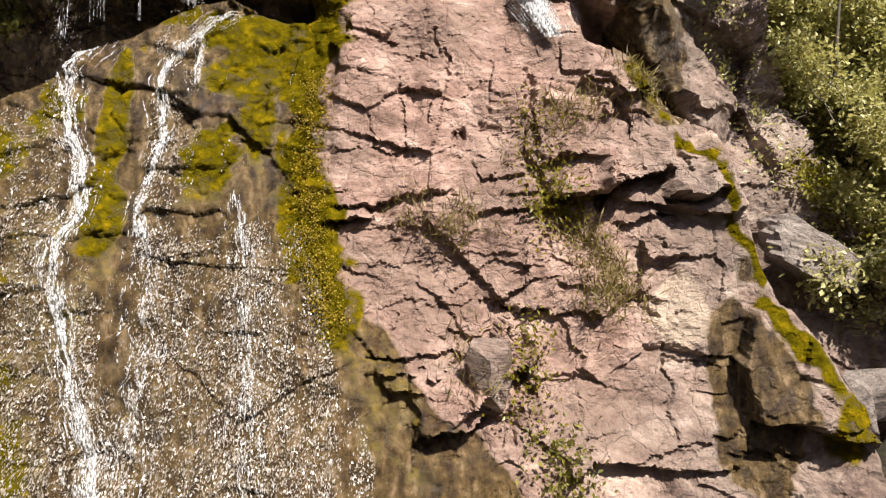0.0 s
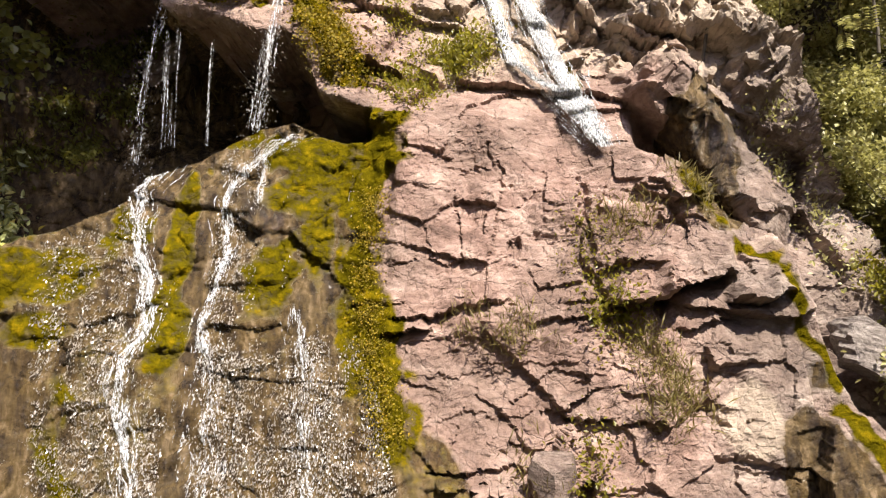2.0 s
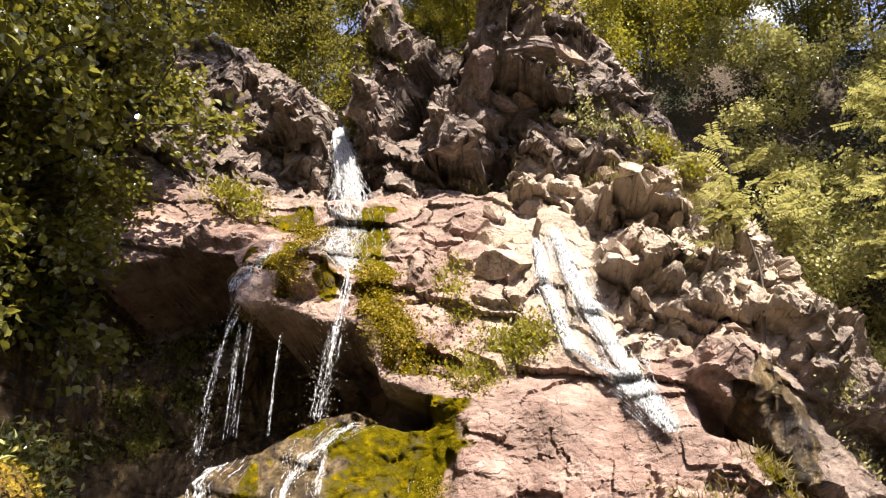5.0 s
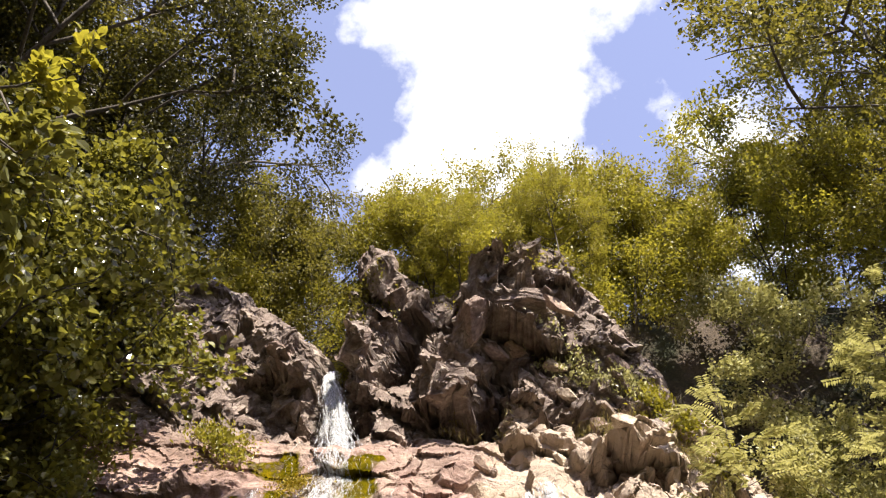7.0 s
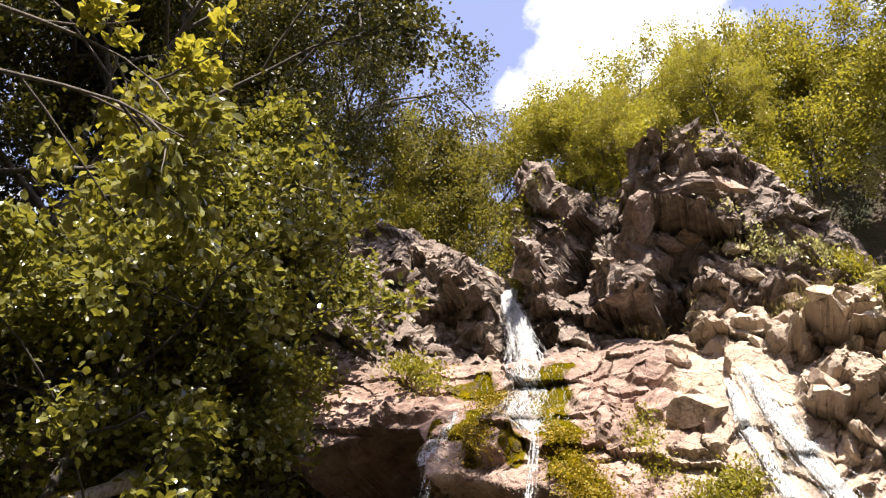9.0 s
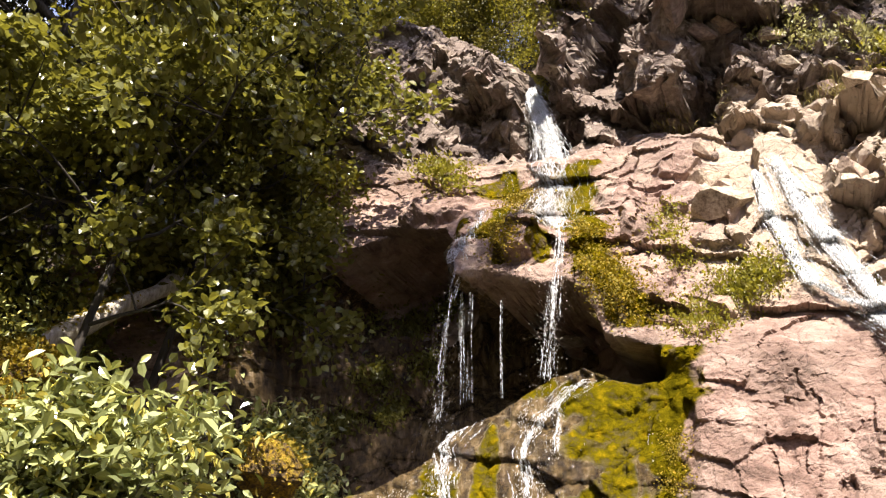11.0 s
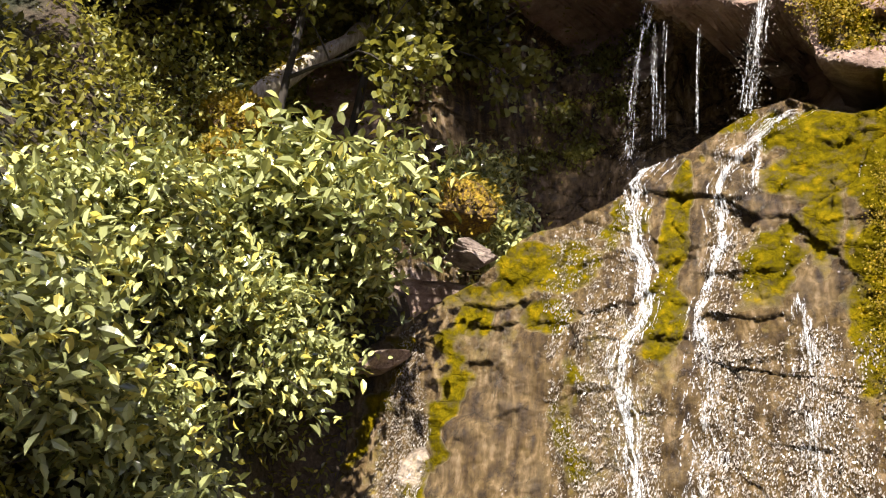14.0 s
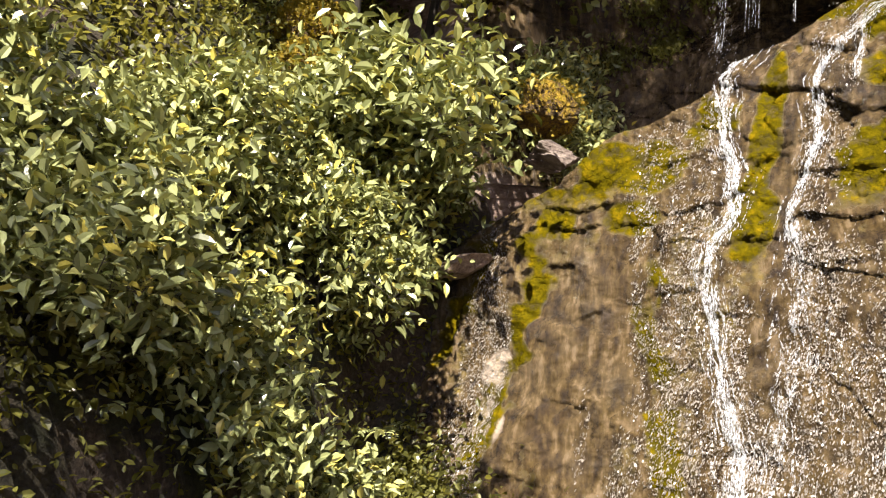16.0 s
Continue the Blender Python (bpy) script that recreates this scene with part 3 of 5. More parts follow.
joint(2.18, 0.46, 2.10, -0.32, 0.03, 0.06)
joint(2.22, 0.36, 2.68, 0.24, 0.02, 0.04)
joint(2.34, 0.02, 2.65, 0.01, 0.02, 0.04)
joint(1.68, 3.17, 1.88, 2.59, 0.06, 0.1)
joint(0.74, 3.36, 0.96, 2.65, 0.05, 0.075)
joint(0.96, 2.65, 1.00, 1.64, 0.1, 0.125)
joint(1.97, 1.08, 2.05, 0.77, 0.05, 0.075)
joint(-2.48, 2.20, -2.42, 1.94, 0.03, 0.04)
joint(-0.92, 9.34, -0.44, 8.29, 0.2, 0.5)
joint(-1.72, 7.22, -1.62, 5.85, 0.05, 0.075)
joint(-4.83, 5.64, -4.40, 4.43, 0.04, 0.075)
joint(-2.07, 11.39, -2.41, 10.15, 0.35, 1.0)
joint(-0.59, 9.53, -0.81, 8.83, 0.4, 1.1)
joint(-1.52, 11.50, -1.39, 10.38, 0.2, 0.2)
# the crag: head, brow, pillar and the caves between them
boss(-2.80, 12.65, 0.42, 0.85, 0.85, -8, 0.25, 0.2)
boss(-2.55, 12.1, 0.30, 0.4, 0.35, 20, 0.1, -0.3)
boss(-3.02, 10.35, 0.38, 0.42, 0.6, -20, 0.0, 0.35)
boss(-2.95, 9.75, 0.26, 0.25, 0.35, 10, 0.2, 0.0)
boss(-2.35, 10.75, 0.34, 0.55, -0.8, 15)
boss(-2.85, 9.2, 0.28, 0.45, -0.6, -10)
boss(-0.45, 11.55, 0.75, 0.55, 0.9, 14, 0.35, 0.15)
boss(0.45, 11.75, 0.65, 0.38, 0.7, 14, 0.3, -0.1)
boss(-0.85, 10.75, 0.36, 0.42, 0.6, -35, 0.2, 0.2)
boss(-0.2, 10.75, 0.45, 0.28, 0.45, 12, 0.25, 0.0)
boss(0.05, 12.9, 0.6, 0.5, 0.45, 10, 0.1, 0.2)
boss(0.6, 12.6, 0.4, 0.4, 0.35, -30, 0.2, 0.2)
boss(-0.45, 10.0, 0.30, 0.5, -0.7, 20)
boss(-1.2, 11.3, 0.16, 0.55, -0.5, 12)
boss(-1.75, 10.0, 0.30, 0.5, 0.35, -20, 0.1, 0.3)
boss(-1.28, 9.4, 0.36, 0.40, 0.65, 25, 0.3, -0.25)
boss(-0.95, 9.15, 0.22, 0.25, 0.3, 40, 0.1, 0.0)
boss(-1.3, 8.88, 0.5, 0.14, -0.5, 8)
boss(-0.72, 9.3, 0.14, 0.5, -0.6, 18)
boss(-4.5, 10.75, 0.75, 0.22, 0.3, 34, 0.2, 0.1)
boss(-4.2, 10.1, 0.4, 0.3, 0.35, 20, 0.2, 0.2)
boss(-4.9, 9.6, 0.5, 0.4, -0.35, 30)
boss(-4.2, 9.0, 0.3, 0.5, -0.3, -10)
# the black cleft at the foot of the bank
boss(-5.75, 2.3, 0.55, 0.26, -1.1, -18)
boss(-7.6, 0.2, 0.4, 1.2, -1.2, 4)
# the broken slope
boss(2.02, 6.6, 0.24, 0.36, 0.5, -25, 0.15, -0.3)
boss(1.45, 6.6, 0.30, 0.60, 0.45, -30, 0.0, 0.3)
boss(1.80, 5.45, 0.46, 0.34, 0.45, -35, 0.1, 0.35)
boss(2.40, 5.75, 0.36, 0.46, 0.5, 40, 0.1, -0.3)
boss(2.90, 5.35, 0.42, 0.30, 0.4, 35, 0.2, 0.2)
boss(1.15, 7.75, 0.40, 0.30, 0.5, 15, 0.3, 0.1)
boss(0.75, 7.9, 0.25, 0.32, 0.4, -35, 0.1, 0.2)
boss(1.75, 7.35, 0.30, 0.25, 0.4, 30, 0.2, 0.0)
boss(1.20, 5.75, 0.22, 0.30, 0.35, -15, 0.1, 0.2)
boss(3.1, 4.75, 0.36, 0.36, 0.4, 20, 0.1, 0.2)
boss(1.55, 4.85, 0.26, 0.3, 0.3, -30, 0.1, 0.3)
boss(0.35, 8.5, 0.32, 0.4, 0.4, -30, 0.1, 0.3)
boss(-0.25, 8.3, 0.25, 0.5, 0.3, -25, 0.1, 0.3)
boss(0.95, 8.95, 0.45, 0.22, 0.35, 25, 0.2, 0.0)
# the steps between the falls
boss(-3.2, 6.15, 0.36, 0.40, 0.45, -4, 0.1, 0.15)
boss(-4.7, 7.4, 0.42, 0.30, 0.30, -4, 0.1, 0.1)
boss(-5.15, 7.35, 0.22, 0.22, 0.25, 12, 0.1, 0.2)
boss(-1.75, 6.6, 0.28, 0.42, 0.22, 8, 0.0, -0.1)
boss(-2.1, 7.45, 0.34, 0.50, 0.18, 5, 0.0, -0.1)
boss(-1.55, 5.4, 0.22, 0.5, 0.18, 14, 0.0, 0.1)
boss(-1.2, 7.6, 0.36, 0.26, 0.25, 22, 0.15, 0.0)
boss(-1.15, 6.85, 0.34, 0.36, 0.28, 6, 0.1, 0.1)
boss(-0.6, 6.6, 0.22, 0.40, 0.2, 14, 0.1, 0.2)
boss(-0.65, 6.0, 0.4, 0.2, 0.2, 12, 0.1, 0.0)
boss(-5.2, 5.4, 0.32, 0.42, 0.25, 0, 0.0, 0.2)
boss(-4.62, 5.45, 0.20, 0.36, 0.25, 6, 0.0, 0.2)
boss(-4.85, 6.3, 0.40, 0.30, 0.2, -6, 0.0, 0.2)


def broken(x, z, wet):
    """The relief that ledges (rock proud above a line, undercut below it) and open joints add."""
    out = np.zeros_like(x)
    wob = 0.05 * layers(x * 3.1, z * 3.1, 91, 3) + 0.028 * layers(x * 11, z * 7, 93, 2)
    for x0, z0, x1, z1, depth, rise in LEDGES:
        mid, half = (x0 + x1) / 2, abs(x1 - x0) / 2 + 0.06
        near = (np.abs(x - mid) < half + 0.3) & (z > min(z0, z1) - 0.9) & (z < max(z0, z1) + rise * 3 + 0.3)
        if not near.any():
            continue
        px, pz = x[near], z[near] + wob[near]
        line = z0 + (z1 - z0) * (px - x0) / (x1 - x0 if abs(x1 - x0) > 0.01 else 0.01)
        up = pz - line
        side = 1 - ramp(np.abs(px - mid + 0.8 * wob[near]), half * 0.8, half + 0.1)
        proud = -0.4 * depth * np.exp(-np.maximum(up, 0) / rise) * (up > 0)
        under = (0.48 if depth < 0.2 else 0.7) * depth * np.exp(-np.maximum(-up, 0) / (0.10 + 0.25 * depth)) * (up <= 0)
        out[near] += side * (proud + under)
    for x0, z0, x1, z1, width, depth in JOINTS:
        near = (x > min(x0, x1) - 0.4) & (x < max(x0, x1) + 0.4) & (z > min(z0, z1) - 0.4) & (z < max(z0, z1) + 0.4)
        if not near.any():
            continue
        px, pz = x[near] + 2.2 * wob[near], z[near]
        dx, dz = x1 - x0, z1 - z0
        t = np.clip(((px - x0) * dx + (pz - z0) * dz) / (dx * dx + dz * dz), 0, 1)
        d = np.hypot(px - x0 - t * dx, pz - z0 - t * dz)
        out[near] += depth * (1 - ramp(d, 0.35 * width, width))
    for bx, bz, half, tall, depth, turn, tip, slant in BOSSES:
        size = max(half, tall) + 0.3
        near = (np.abs(x - bx) < size * 1.3) & (np.abs(z - bz) < size * 1.3)
        if not near.any():
            continue
        px, pz = x[near] - bx + wob[near], z[near] - bz + 0.7 * wob[near]
        p, q = (px * math.cos(turn) - pz * math.sin(turn)) / half, (px * math.sin(turn) + pz * math.cos(turn)) / tall
        d = np.maximum(np.maximum(np.abs(p), np.abs(q)), 0.72 * (np.abs(p) + np.abs(q)))
        out[near] -= depth * (1 - ramp(d, 0.62, 1.06)) * (0.8 + tip * q + slant * p)
    return out * (1 - 0.45 * wet)


# ---- the cliff ----
def dip(x, z):
    """Coordinates along and across the beds, which fall gently to the right."""
    a = -0.16
    return x * math.cos(a) + z * math.sin(a), -x * math.sin(a) + z * math.cos(a)


def slab_edge(z):
    """Where the wet slab meets the dry red face."""
    return np.interp(z, [-2.5, -1.0, -0.4, 0.45, 1.2, 2.0, 2.8, 4.2], [1.2, 0.35, -0.25, -0.72, -0.92, -1.12, -1.15, -1.0])


def cliff_y(x, z):
    y = cliff_base(x, z)
    u, v = dip(x, z)
    wob_u, wob_v = u + 0.05 * layers(u * 1.3, v * 1.3, 3, 3), v + 0.045 * layers(u * 1.3, v * 1.3, 9, 3)
    wet = 1 - ramp(x, slab_edge(z) - 0.25, slab_edge(z) + 0.1)
    wet = wet * (1 - ramp(z, rim_height(x) - 0.1, rim_height(x) + 0.2))
    sway = 0.3 * soft_noise(x * 2, z * 2, 7)
    crag = ramp(z + sway, 8.3, 9.0)
    slope = ramp(z + sway, 4.5, 4.9) * ramp(x + 0.7 * sway, 0.5, 0.9) * (1 - crag)
    steps = ramp(z + sway, 4.2, 4.7) * (1 - crag) * (1 - slope)
    steps = np.maximum(steps, (1 - ramp(x, -4.9, -4.3)) * ramp(z, rim_height(x) - 0.05, rim_height(x) + 0.2) * (1 - crag))
    face = 1 - np.clip(crag + slope + steps, 0, 1)
    big, joint = facets(wob_u * 0.62, wob_v * 0.85, 11, 1.7)
    mid, joint2 = facets(wob_u * 1.6, wob_v * 2.3, 21, 1.8)
    small, joint3 = facets(wob_u * 5.0, wob_v * 7.0, 31, 1.8)
    tiny, _ = facets(wob_u * 14, wob_v * 19, 41, 1.8)
    rough = 0.25 + 0.75 * ramp(layers(u * 0.7, v * 0.7, 29, 2), -0.3, 0.5)
    open_joint = ramp(layers(x * 0.9, z * 0.9, 17, 2), 0.1, 0.5)
    beds = (wob_v * 3.3 + 0.3 * layers(u * 0.8, v * 2, 25, 2)) % 1.0
    rolls = layers(x * 1.7 + 0.5 * z, z * 0.8 - 0.4 * x, 53, 3)
    lines = open_joint * (0.05 * (1 - ramp(joint, 0.0, 0.02)) + 0.03 * (1 - ramp(joint2, 0.0, 0.03)))
    dry = face * (0.20 * big + 0.11 * mid * (0.3 + 0.7 * rough) + 0.035 * small * rough + 0.012 * tiny + 0.08 * rolls + 0.012 * beds * rough + 0.7 * lines)
    dry = dry + steps * (0.20 * big + 0.09 * mid + 0.03 * small * rough + 0.010 * tiny + 0.07 * rolls + 2 * lines)
    if (slope + crag).any():
        # the blocks of the slope lean over to the right; the beds of the crag fall to the right
        su, sv = x * 0.74 - z * 0.67 + 0.08 * sway, x * 0.67 + z * 0.74
        lean1, open1 = facets(su * 1.0, sv * 0.75, 12, 2.2)
        lean2, open2 = facets(su * 3.1, sv * 2.3, 22, 2.2)
        lean3, _ = facets(su * 8, sv * 6, 32, 2.0)
        gaps = 0.10 * (1 - ramp(open1, 0.0, 0.05)) + 0.05 * (1 - ramp(open2, 0.0, 0.07))
        dry = dry + slope * (0.46 * lean1 + 0.19 * lean2 + 0.05 * lean3 + 0.010 * tiny + gaps)
        cu, cv = x * 0.85 - z * 0.53 + 0.1 * sway, x * 0.53 + z * 0.85 + 0.06 * sway
        crag = crag * (1 - 0.75 * ramp(z, top_height(x) - 0.5, top_height(x) + 0.1))
        brow, open3 = facets(cu * 0.9, cv * 1.15, 14, 2.0)
        brow2, open4 = facets(cu * 2.3, cv * 4.2, 24, 2.2)
        dry = dry + crag * (0.36 * brow + 0.15 * brow2 + 0.04 * lean3 + 0.03 * small + 0.12 * (1 - ramp(open3, 0.0, 0.05)) + 0.08 * (1 - ramp(open4, 0.0, 0.08)))
    calm = 1 - 0.55 * (1 - ramp(z, 1.2, 2.0))
    lumps = 0.16 * layers(x * 0.8, z * 0.55, 51, 3) + (0.10 * big + 0.08 * mid + 0.03 * small) * calm + 0.014 * tiny + 0.03 * layers(x * 5, z * 4, 57, 3)
    lumps = lumps + 0.05 * (1 - ramp(joint, 0.0, 0.04)) * open_joint
    return y + dry * (1 - wet) + lumps * wet + 0.2 * layers(x * 0.5, z * 0.5, 61, 2) * (1 - wet) + broken(x, z, wet)


def patch(x, z, cx, cz, rx, rz, n):
    """A soft ragged patch round a centre, 0 to 1."""
    return 1 - ramp(np.hypot((x - cx) / rx, (z - cz) / rz) + 0.35 * n, 0.75, 1.1)


def build_cliff():
    xs = np.concatenate([np.arange(-11, -6.4, 0.06), np.arange(-6.4, 4.6, 0.0215), np.arange(4.6, 7.5, 0.06)])
    zs = np.concatenate([np.arange(-2.8, -1.0, 0.05), np.arange(-1.0, 4.6, 0.0195), np.arange(4.6, 9, 0.025), np.arange(9, 15.6, 0.033)])
    x, z = np.meshgrid(xs, zs)
    rng = np.random.default_rng(4)
    x = x + rng.uniform(-0.38, 0.38, x.shape) * np.gradient(xs)[None, :]
    z = z + rng.uniform(-0.38, 0.38, z.shape) * np.gradient(zs)[:, None]
    y = cliff_y(x, z)
    # broken rock also juts and sags sideways, so that undersides and clefts are as rough as the face
    loose = np.maximum(0.35 * ramp(z, 4.4, 5.0) + 0.65 * ramp(z, 8.3, 9.2), 0.6 * ramp(x, 1.5, 1.9) * ramp(z, 2.0, 2.6))
    loose = np.maximum(loose, 0.24 * ramp(x, slab_edge(z) + 0.1, slab_edge(z) + 0.4))
    jut = loose * (0.15 * layers(x * 2.2 + 0.7 * y, y * 3.0, 111, 4) + 0.05 * layers(y * 9 + x, x * 5, 115, 2))
    sag = loose * (0.12 * layers(z * 2.2 - 0.7 * y, y * 3.0, 113, 4) + 0.05 * layers(y * 9 - z, z * 5, 117, 2))
    me = mesh_data("cliff", np.stack([x + sag, y, z + jut], -1).reshape(-1, 3), sheet_faces(len(xs), len(zs)), ROCK, False)
    soft = (x < slab_edge(z)) & (z < rim_height(x))
    me.polygons.foreach_set("use_smooth", soft[:-1, :-1].ravel())
    n = layers(x * 1.6, z * 1.6, 71, 4)
    fall = layers(x * 2.6, z * 0.7, 77, 4)
    edge, r = slab_edge(z), rim_height(x)
    below = 1 - ramp(z, r - 0.1, r + 0.2)
    low = 1 - ramp(z, 0.4, 0.9)
    wet = (1 - ramp(x, edge - 0.45 + 0.3 * low, edge - 0.05 + 0.2 * low)) * below
    wet = np.maximum(wet, 1.2 * patch(x, z, 2.95, 0.1, 0.5, 1.0, n))
    wet = np.maximum(wet, 0.9 * patch(x, z, 2.4, 3.6, 0.45, 1.0, n))
    # hollow and left wall: damp rock, darkened further to stand for their shade
    wet = np.maximum(wet, 0.9 * patch(x, z, -4.3, 5.0, 1.4, 1.2, n))
    wet = np.maximum(wet, 1.2 * patch(x, z, -6.1, 4.2, 1.9, 2.4, n))
    algae = np.interp(z, [-1.3, -0.6, 0.2, 0.7], [0.9, 0.3, -0.5, -0.8])
    wet = np.maximum(wet, 1.1 * (1 - ramp(np.abs(x - algae + 0.15 + 0.1 * n), 0.3, 0.55)) * (1 - ramp(z, 0.5, 0.9)))
    n2 = layers(x * 5, z * 4, 73, 3)
    strip = (1 - ramp(np.abs(x - edge + 0.26 + 0.12 * n) + 0.12 * n2, 0.10, 0.34)) * (z < r + 0.3)
    moss = strip * (0.47 + 0.48 * ramp(z + 0.3 * n, 0.3, 0.9))
    # more shade painted through the wet mask, across hollow and wall
    wet = np.maximum(wet, 1.2 * patch(x, z, -4.6, 4.7, 1.9, 1.2, n))
    moss = np.maximum(moss, 0.8 * wet * below * ramp(z, 1.4, 2.2) * ramp(n + 0.5 * fall, 0.2, 0.7))
    moss = np.maximum(moss, 0.45 * wet * below * (1 - ramp(z, 1.6, 2.2)) * ramp(fall + 0.4 * n, 0.25, 0.7))
    for cx, cz, rx, rz in ((-2.0, 3.45, 0.55, 0.7), (-1.75, 3.8, 0.6, 0.35), (-1.95, 2.7, 0.25, 0.55), (-3.4, 2.75, 0.18, 1.0), (-4.5, 2.3, 0.45, 0.35), (-1.4, 1.9, 0.3, 0.9),
                           (-0.98, 0.75, 0.25, 0.35), (-4.9, 2.35, 0.35, 0.3), (-5.4, 1.75, 0.35, 0.3), (-4.6, 1.75, 0.4, 0.25), (-3.35, 1.6, 0.25, 0.5), (-2.9, 3.95, 0.35, 0.2),
                           (-2.88, 5.95, 0.14, 0.32), (-3.45, 5.85, 0.14, 0.2), (-4.25, 6.55, 0.16, 0.4), (-3.55, 6.45, 0.2, 0.25), (-1.8, 4.85, 0.3, 0.25), (-1.5, 4.15, 0.25, 0.25),
                           (-4.0, 7.8, 0.45, 0.2), (0.35, 6.2, 0.08, 0.5), (3.75, -0.2, 0.3, 0.4), (0.95, 4.7, 0.08, 0.4)):
        moss = np.maximum(moss, 0.74 * patch(x, z, cx, cz, rx, rz, n))
    for line, wide in ((np.interp(z, [4.8, 5.1, 5.8, 6.6, 7.9, 8.2], [-1.65, -1.95, -2.2, -2.52, -2.7, -2.6]), 0.34), (np.interp(z, [6.3, 7.2, 8.1], [-3.68, -3.8, -3.72]), 0.24)):
        moss = np.maximum(moss, 1.0 * (1 - ramp(np.abs(x - line + 0.08 * n) + 0.1 * n2, 0.3 * wide, 1.2 * wide)) * ramp(z, 4.7, 4.9) * (1 - ramp(z, 8.0, 8.3)) * (line > -3.9) * ((line > -3) | (z > 6.3)))
    wet = np.maximum(wet, 1.2 * patch(x, z, -3.1, 7.2, 0.38, 0.8, n))
    for line, low, high in ((np.interp(z, [-0.8, 0.7, 1.5, 2.0], [-5.75, -5.5, -5.45, -5.2]), -1.2, 2.1), (np.interp(z, [-0.8, -0.1, 0.6, 1.4], [-3.6, -3.85, -4.1, -4.2]), -1.3, 1.5), (-6.45 + 0.2 * z, -0.2, 1.7)):
        moss = np.maximum(moss, 0.78 * (1 - ramp(np.abs(x - line + 0.12 * n) + 0.16 * n2, 0.02, 0.26)) * ramp(z, low, low + 0.4) * (1 - ramp(z, high - 0.3, high)))
    pale_wet = np.maximum(np.maximum(patch(x, z, -6.9, 1.0, 0.3, 0.2, n), patch(x, z, -5.75, 0.1, 0.2, 0.2, n)), patch(x, z, -5.65, -0.45, 0.25, 0.2, n))
    wet = wet * (1 - 0.7 * pale_wet)
    ridge = np.interp(z, [-0.5, 0.36, 1.2, 2.4, 2.9, 3.3], [3.9, 3.5, 3.05, 2.75, 2.2, 1.9])
    moss = np.maximum(moss, 0.95 * (1 - ramp(np.abs(x - ridge + 0.10 * n) + 0.08 * n2, 0.04, 0.17)) * ramp(z, -0.2, 0.3) * (1 - ramp(z, 3.2, 3.5)))
    red = np.clip(np.maximum(ramp(x, -1.6, -1.2), ramp(z, 4.2, 5)) * (1 - ramp(x + 0.35 * n, 1.3, 2.6)) * (1 - 0.6 * ramp(z + 0.5 * n, 4.6, 7.0) * ramp(x, -1.5, -0.6)) * (1 - ramp(z, 8, 9)) * (0.55 + 0.45 * ramp(z, -0.4, 0.8)) + 0.25 + 0.3 * n, 0, 1)
    pale = np.clip(0.7 * ramp(z, 4.0, 5.2) * ramp(x, -1.2, -0.3) * (1 - 0.9 * ramp(z, 8.2, 9.2)) + 0.12 * ramp(z, 4.5, 6.0) * (1 - ramp(z, 8.2, 9.2)) + 0.3 * n + 0.1 * ramp(z, 2, 4), 0, 1)
    pale = np.maximum(pale, 0.7 * patch(x, z, 2.3, 0.85, 0.35, 0.5, n))
    pale = np.maximum(pale, 0.8 * pale_wet)
    red = red * (1 - 0.7 * ramp(z, 8.2, 9.0))
    data = np.stack([moss, wet, red, pale], -1).reshape(-1, 4).astype(np.float32)
    att = me.color_attributes.new("cover", "FLOAT_COLOR", "POINT")
    att.data.foreach_set("color", data.ravel())
    return tagged(new("cliff", me), "stepped red-brown schist cliff with moss and wet slabs", "cliff", kind="structure")


build_cliff()


def ground_z(x, y):
    z = -1.0 + 0.9 * (1 - ramp(np.hypot(x, y + 1), 2.0, 5.5)) - 2.2 * ramp(y, 3.2, 5.5)
    d = -4.2 - 0.55 * (np.minimum(y, 6) - 2) - x + 0.25 * soft_noise(y * 1.3, x * 0.3, 83)
    left = -2.8 + (6 + 0.7 * np.clip(y - 2.5, 0, 4)) * np.clip(d, 0, 0.55) + 1.15 * np.maximum(d - 0.55, 0) - 0.6 * np.maximum(d - 9, 0)
    right = -1.2 + 0.85 * np.maximum(x - 3.6, 0) + 0.25 * np.maximum(y - 9, 0) * (x > 3.6) - 0.4 * np.maximum(x - 16, 0)
    back = np.clip((y - 11.9) * 6, -3, 12.9) + 0.28 * np.maximum(y - 15, 0)
    back = np.minimum(back, 40) * ramp(y, 9.5, 12)
    z = np.maximum(np.maximum(z, np.minimum(left, 26)), np.maximum(np.minimum(right, 22), back - 1.2 * (1 - ramp(y, 9.5, 12))))
    far = ramp(np.hypot(x, y), 60, 220)
    return z * (1 - far) + 0.18 * layers(x * 0.7, y * 0.7, 81, 4)


def build_ground():
    t = np.linspace(-1, 1, 301)
    q = np.sign(t) * (np.abs(t) * 24 + np.abs(t) ** 7 * 900)
    x, y = np.meshgrid(q, q + 4)
    z = ground_z(x, y)
    me = mesh_data("ground", np.stack([x, y, z], -1).reshape(-1, 3), sheet_faces(301, 301), SOIL, True)
    return tagged(new("ground", me), "dark soil and leaf litter on steep wooded banks", "ground", kind="structure")


build_ground()


def at_ground(x, y, sink=0.0):
    return (x, y, float(ground_z(np.array([float(x)]), np.array([float(y)]))[0]) - sink)


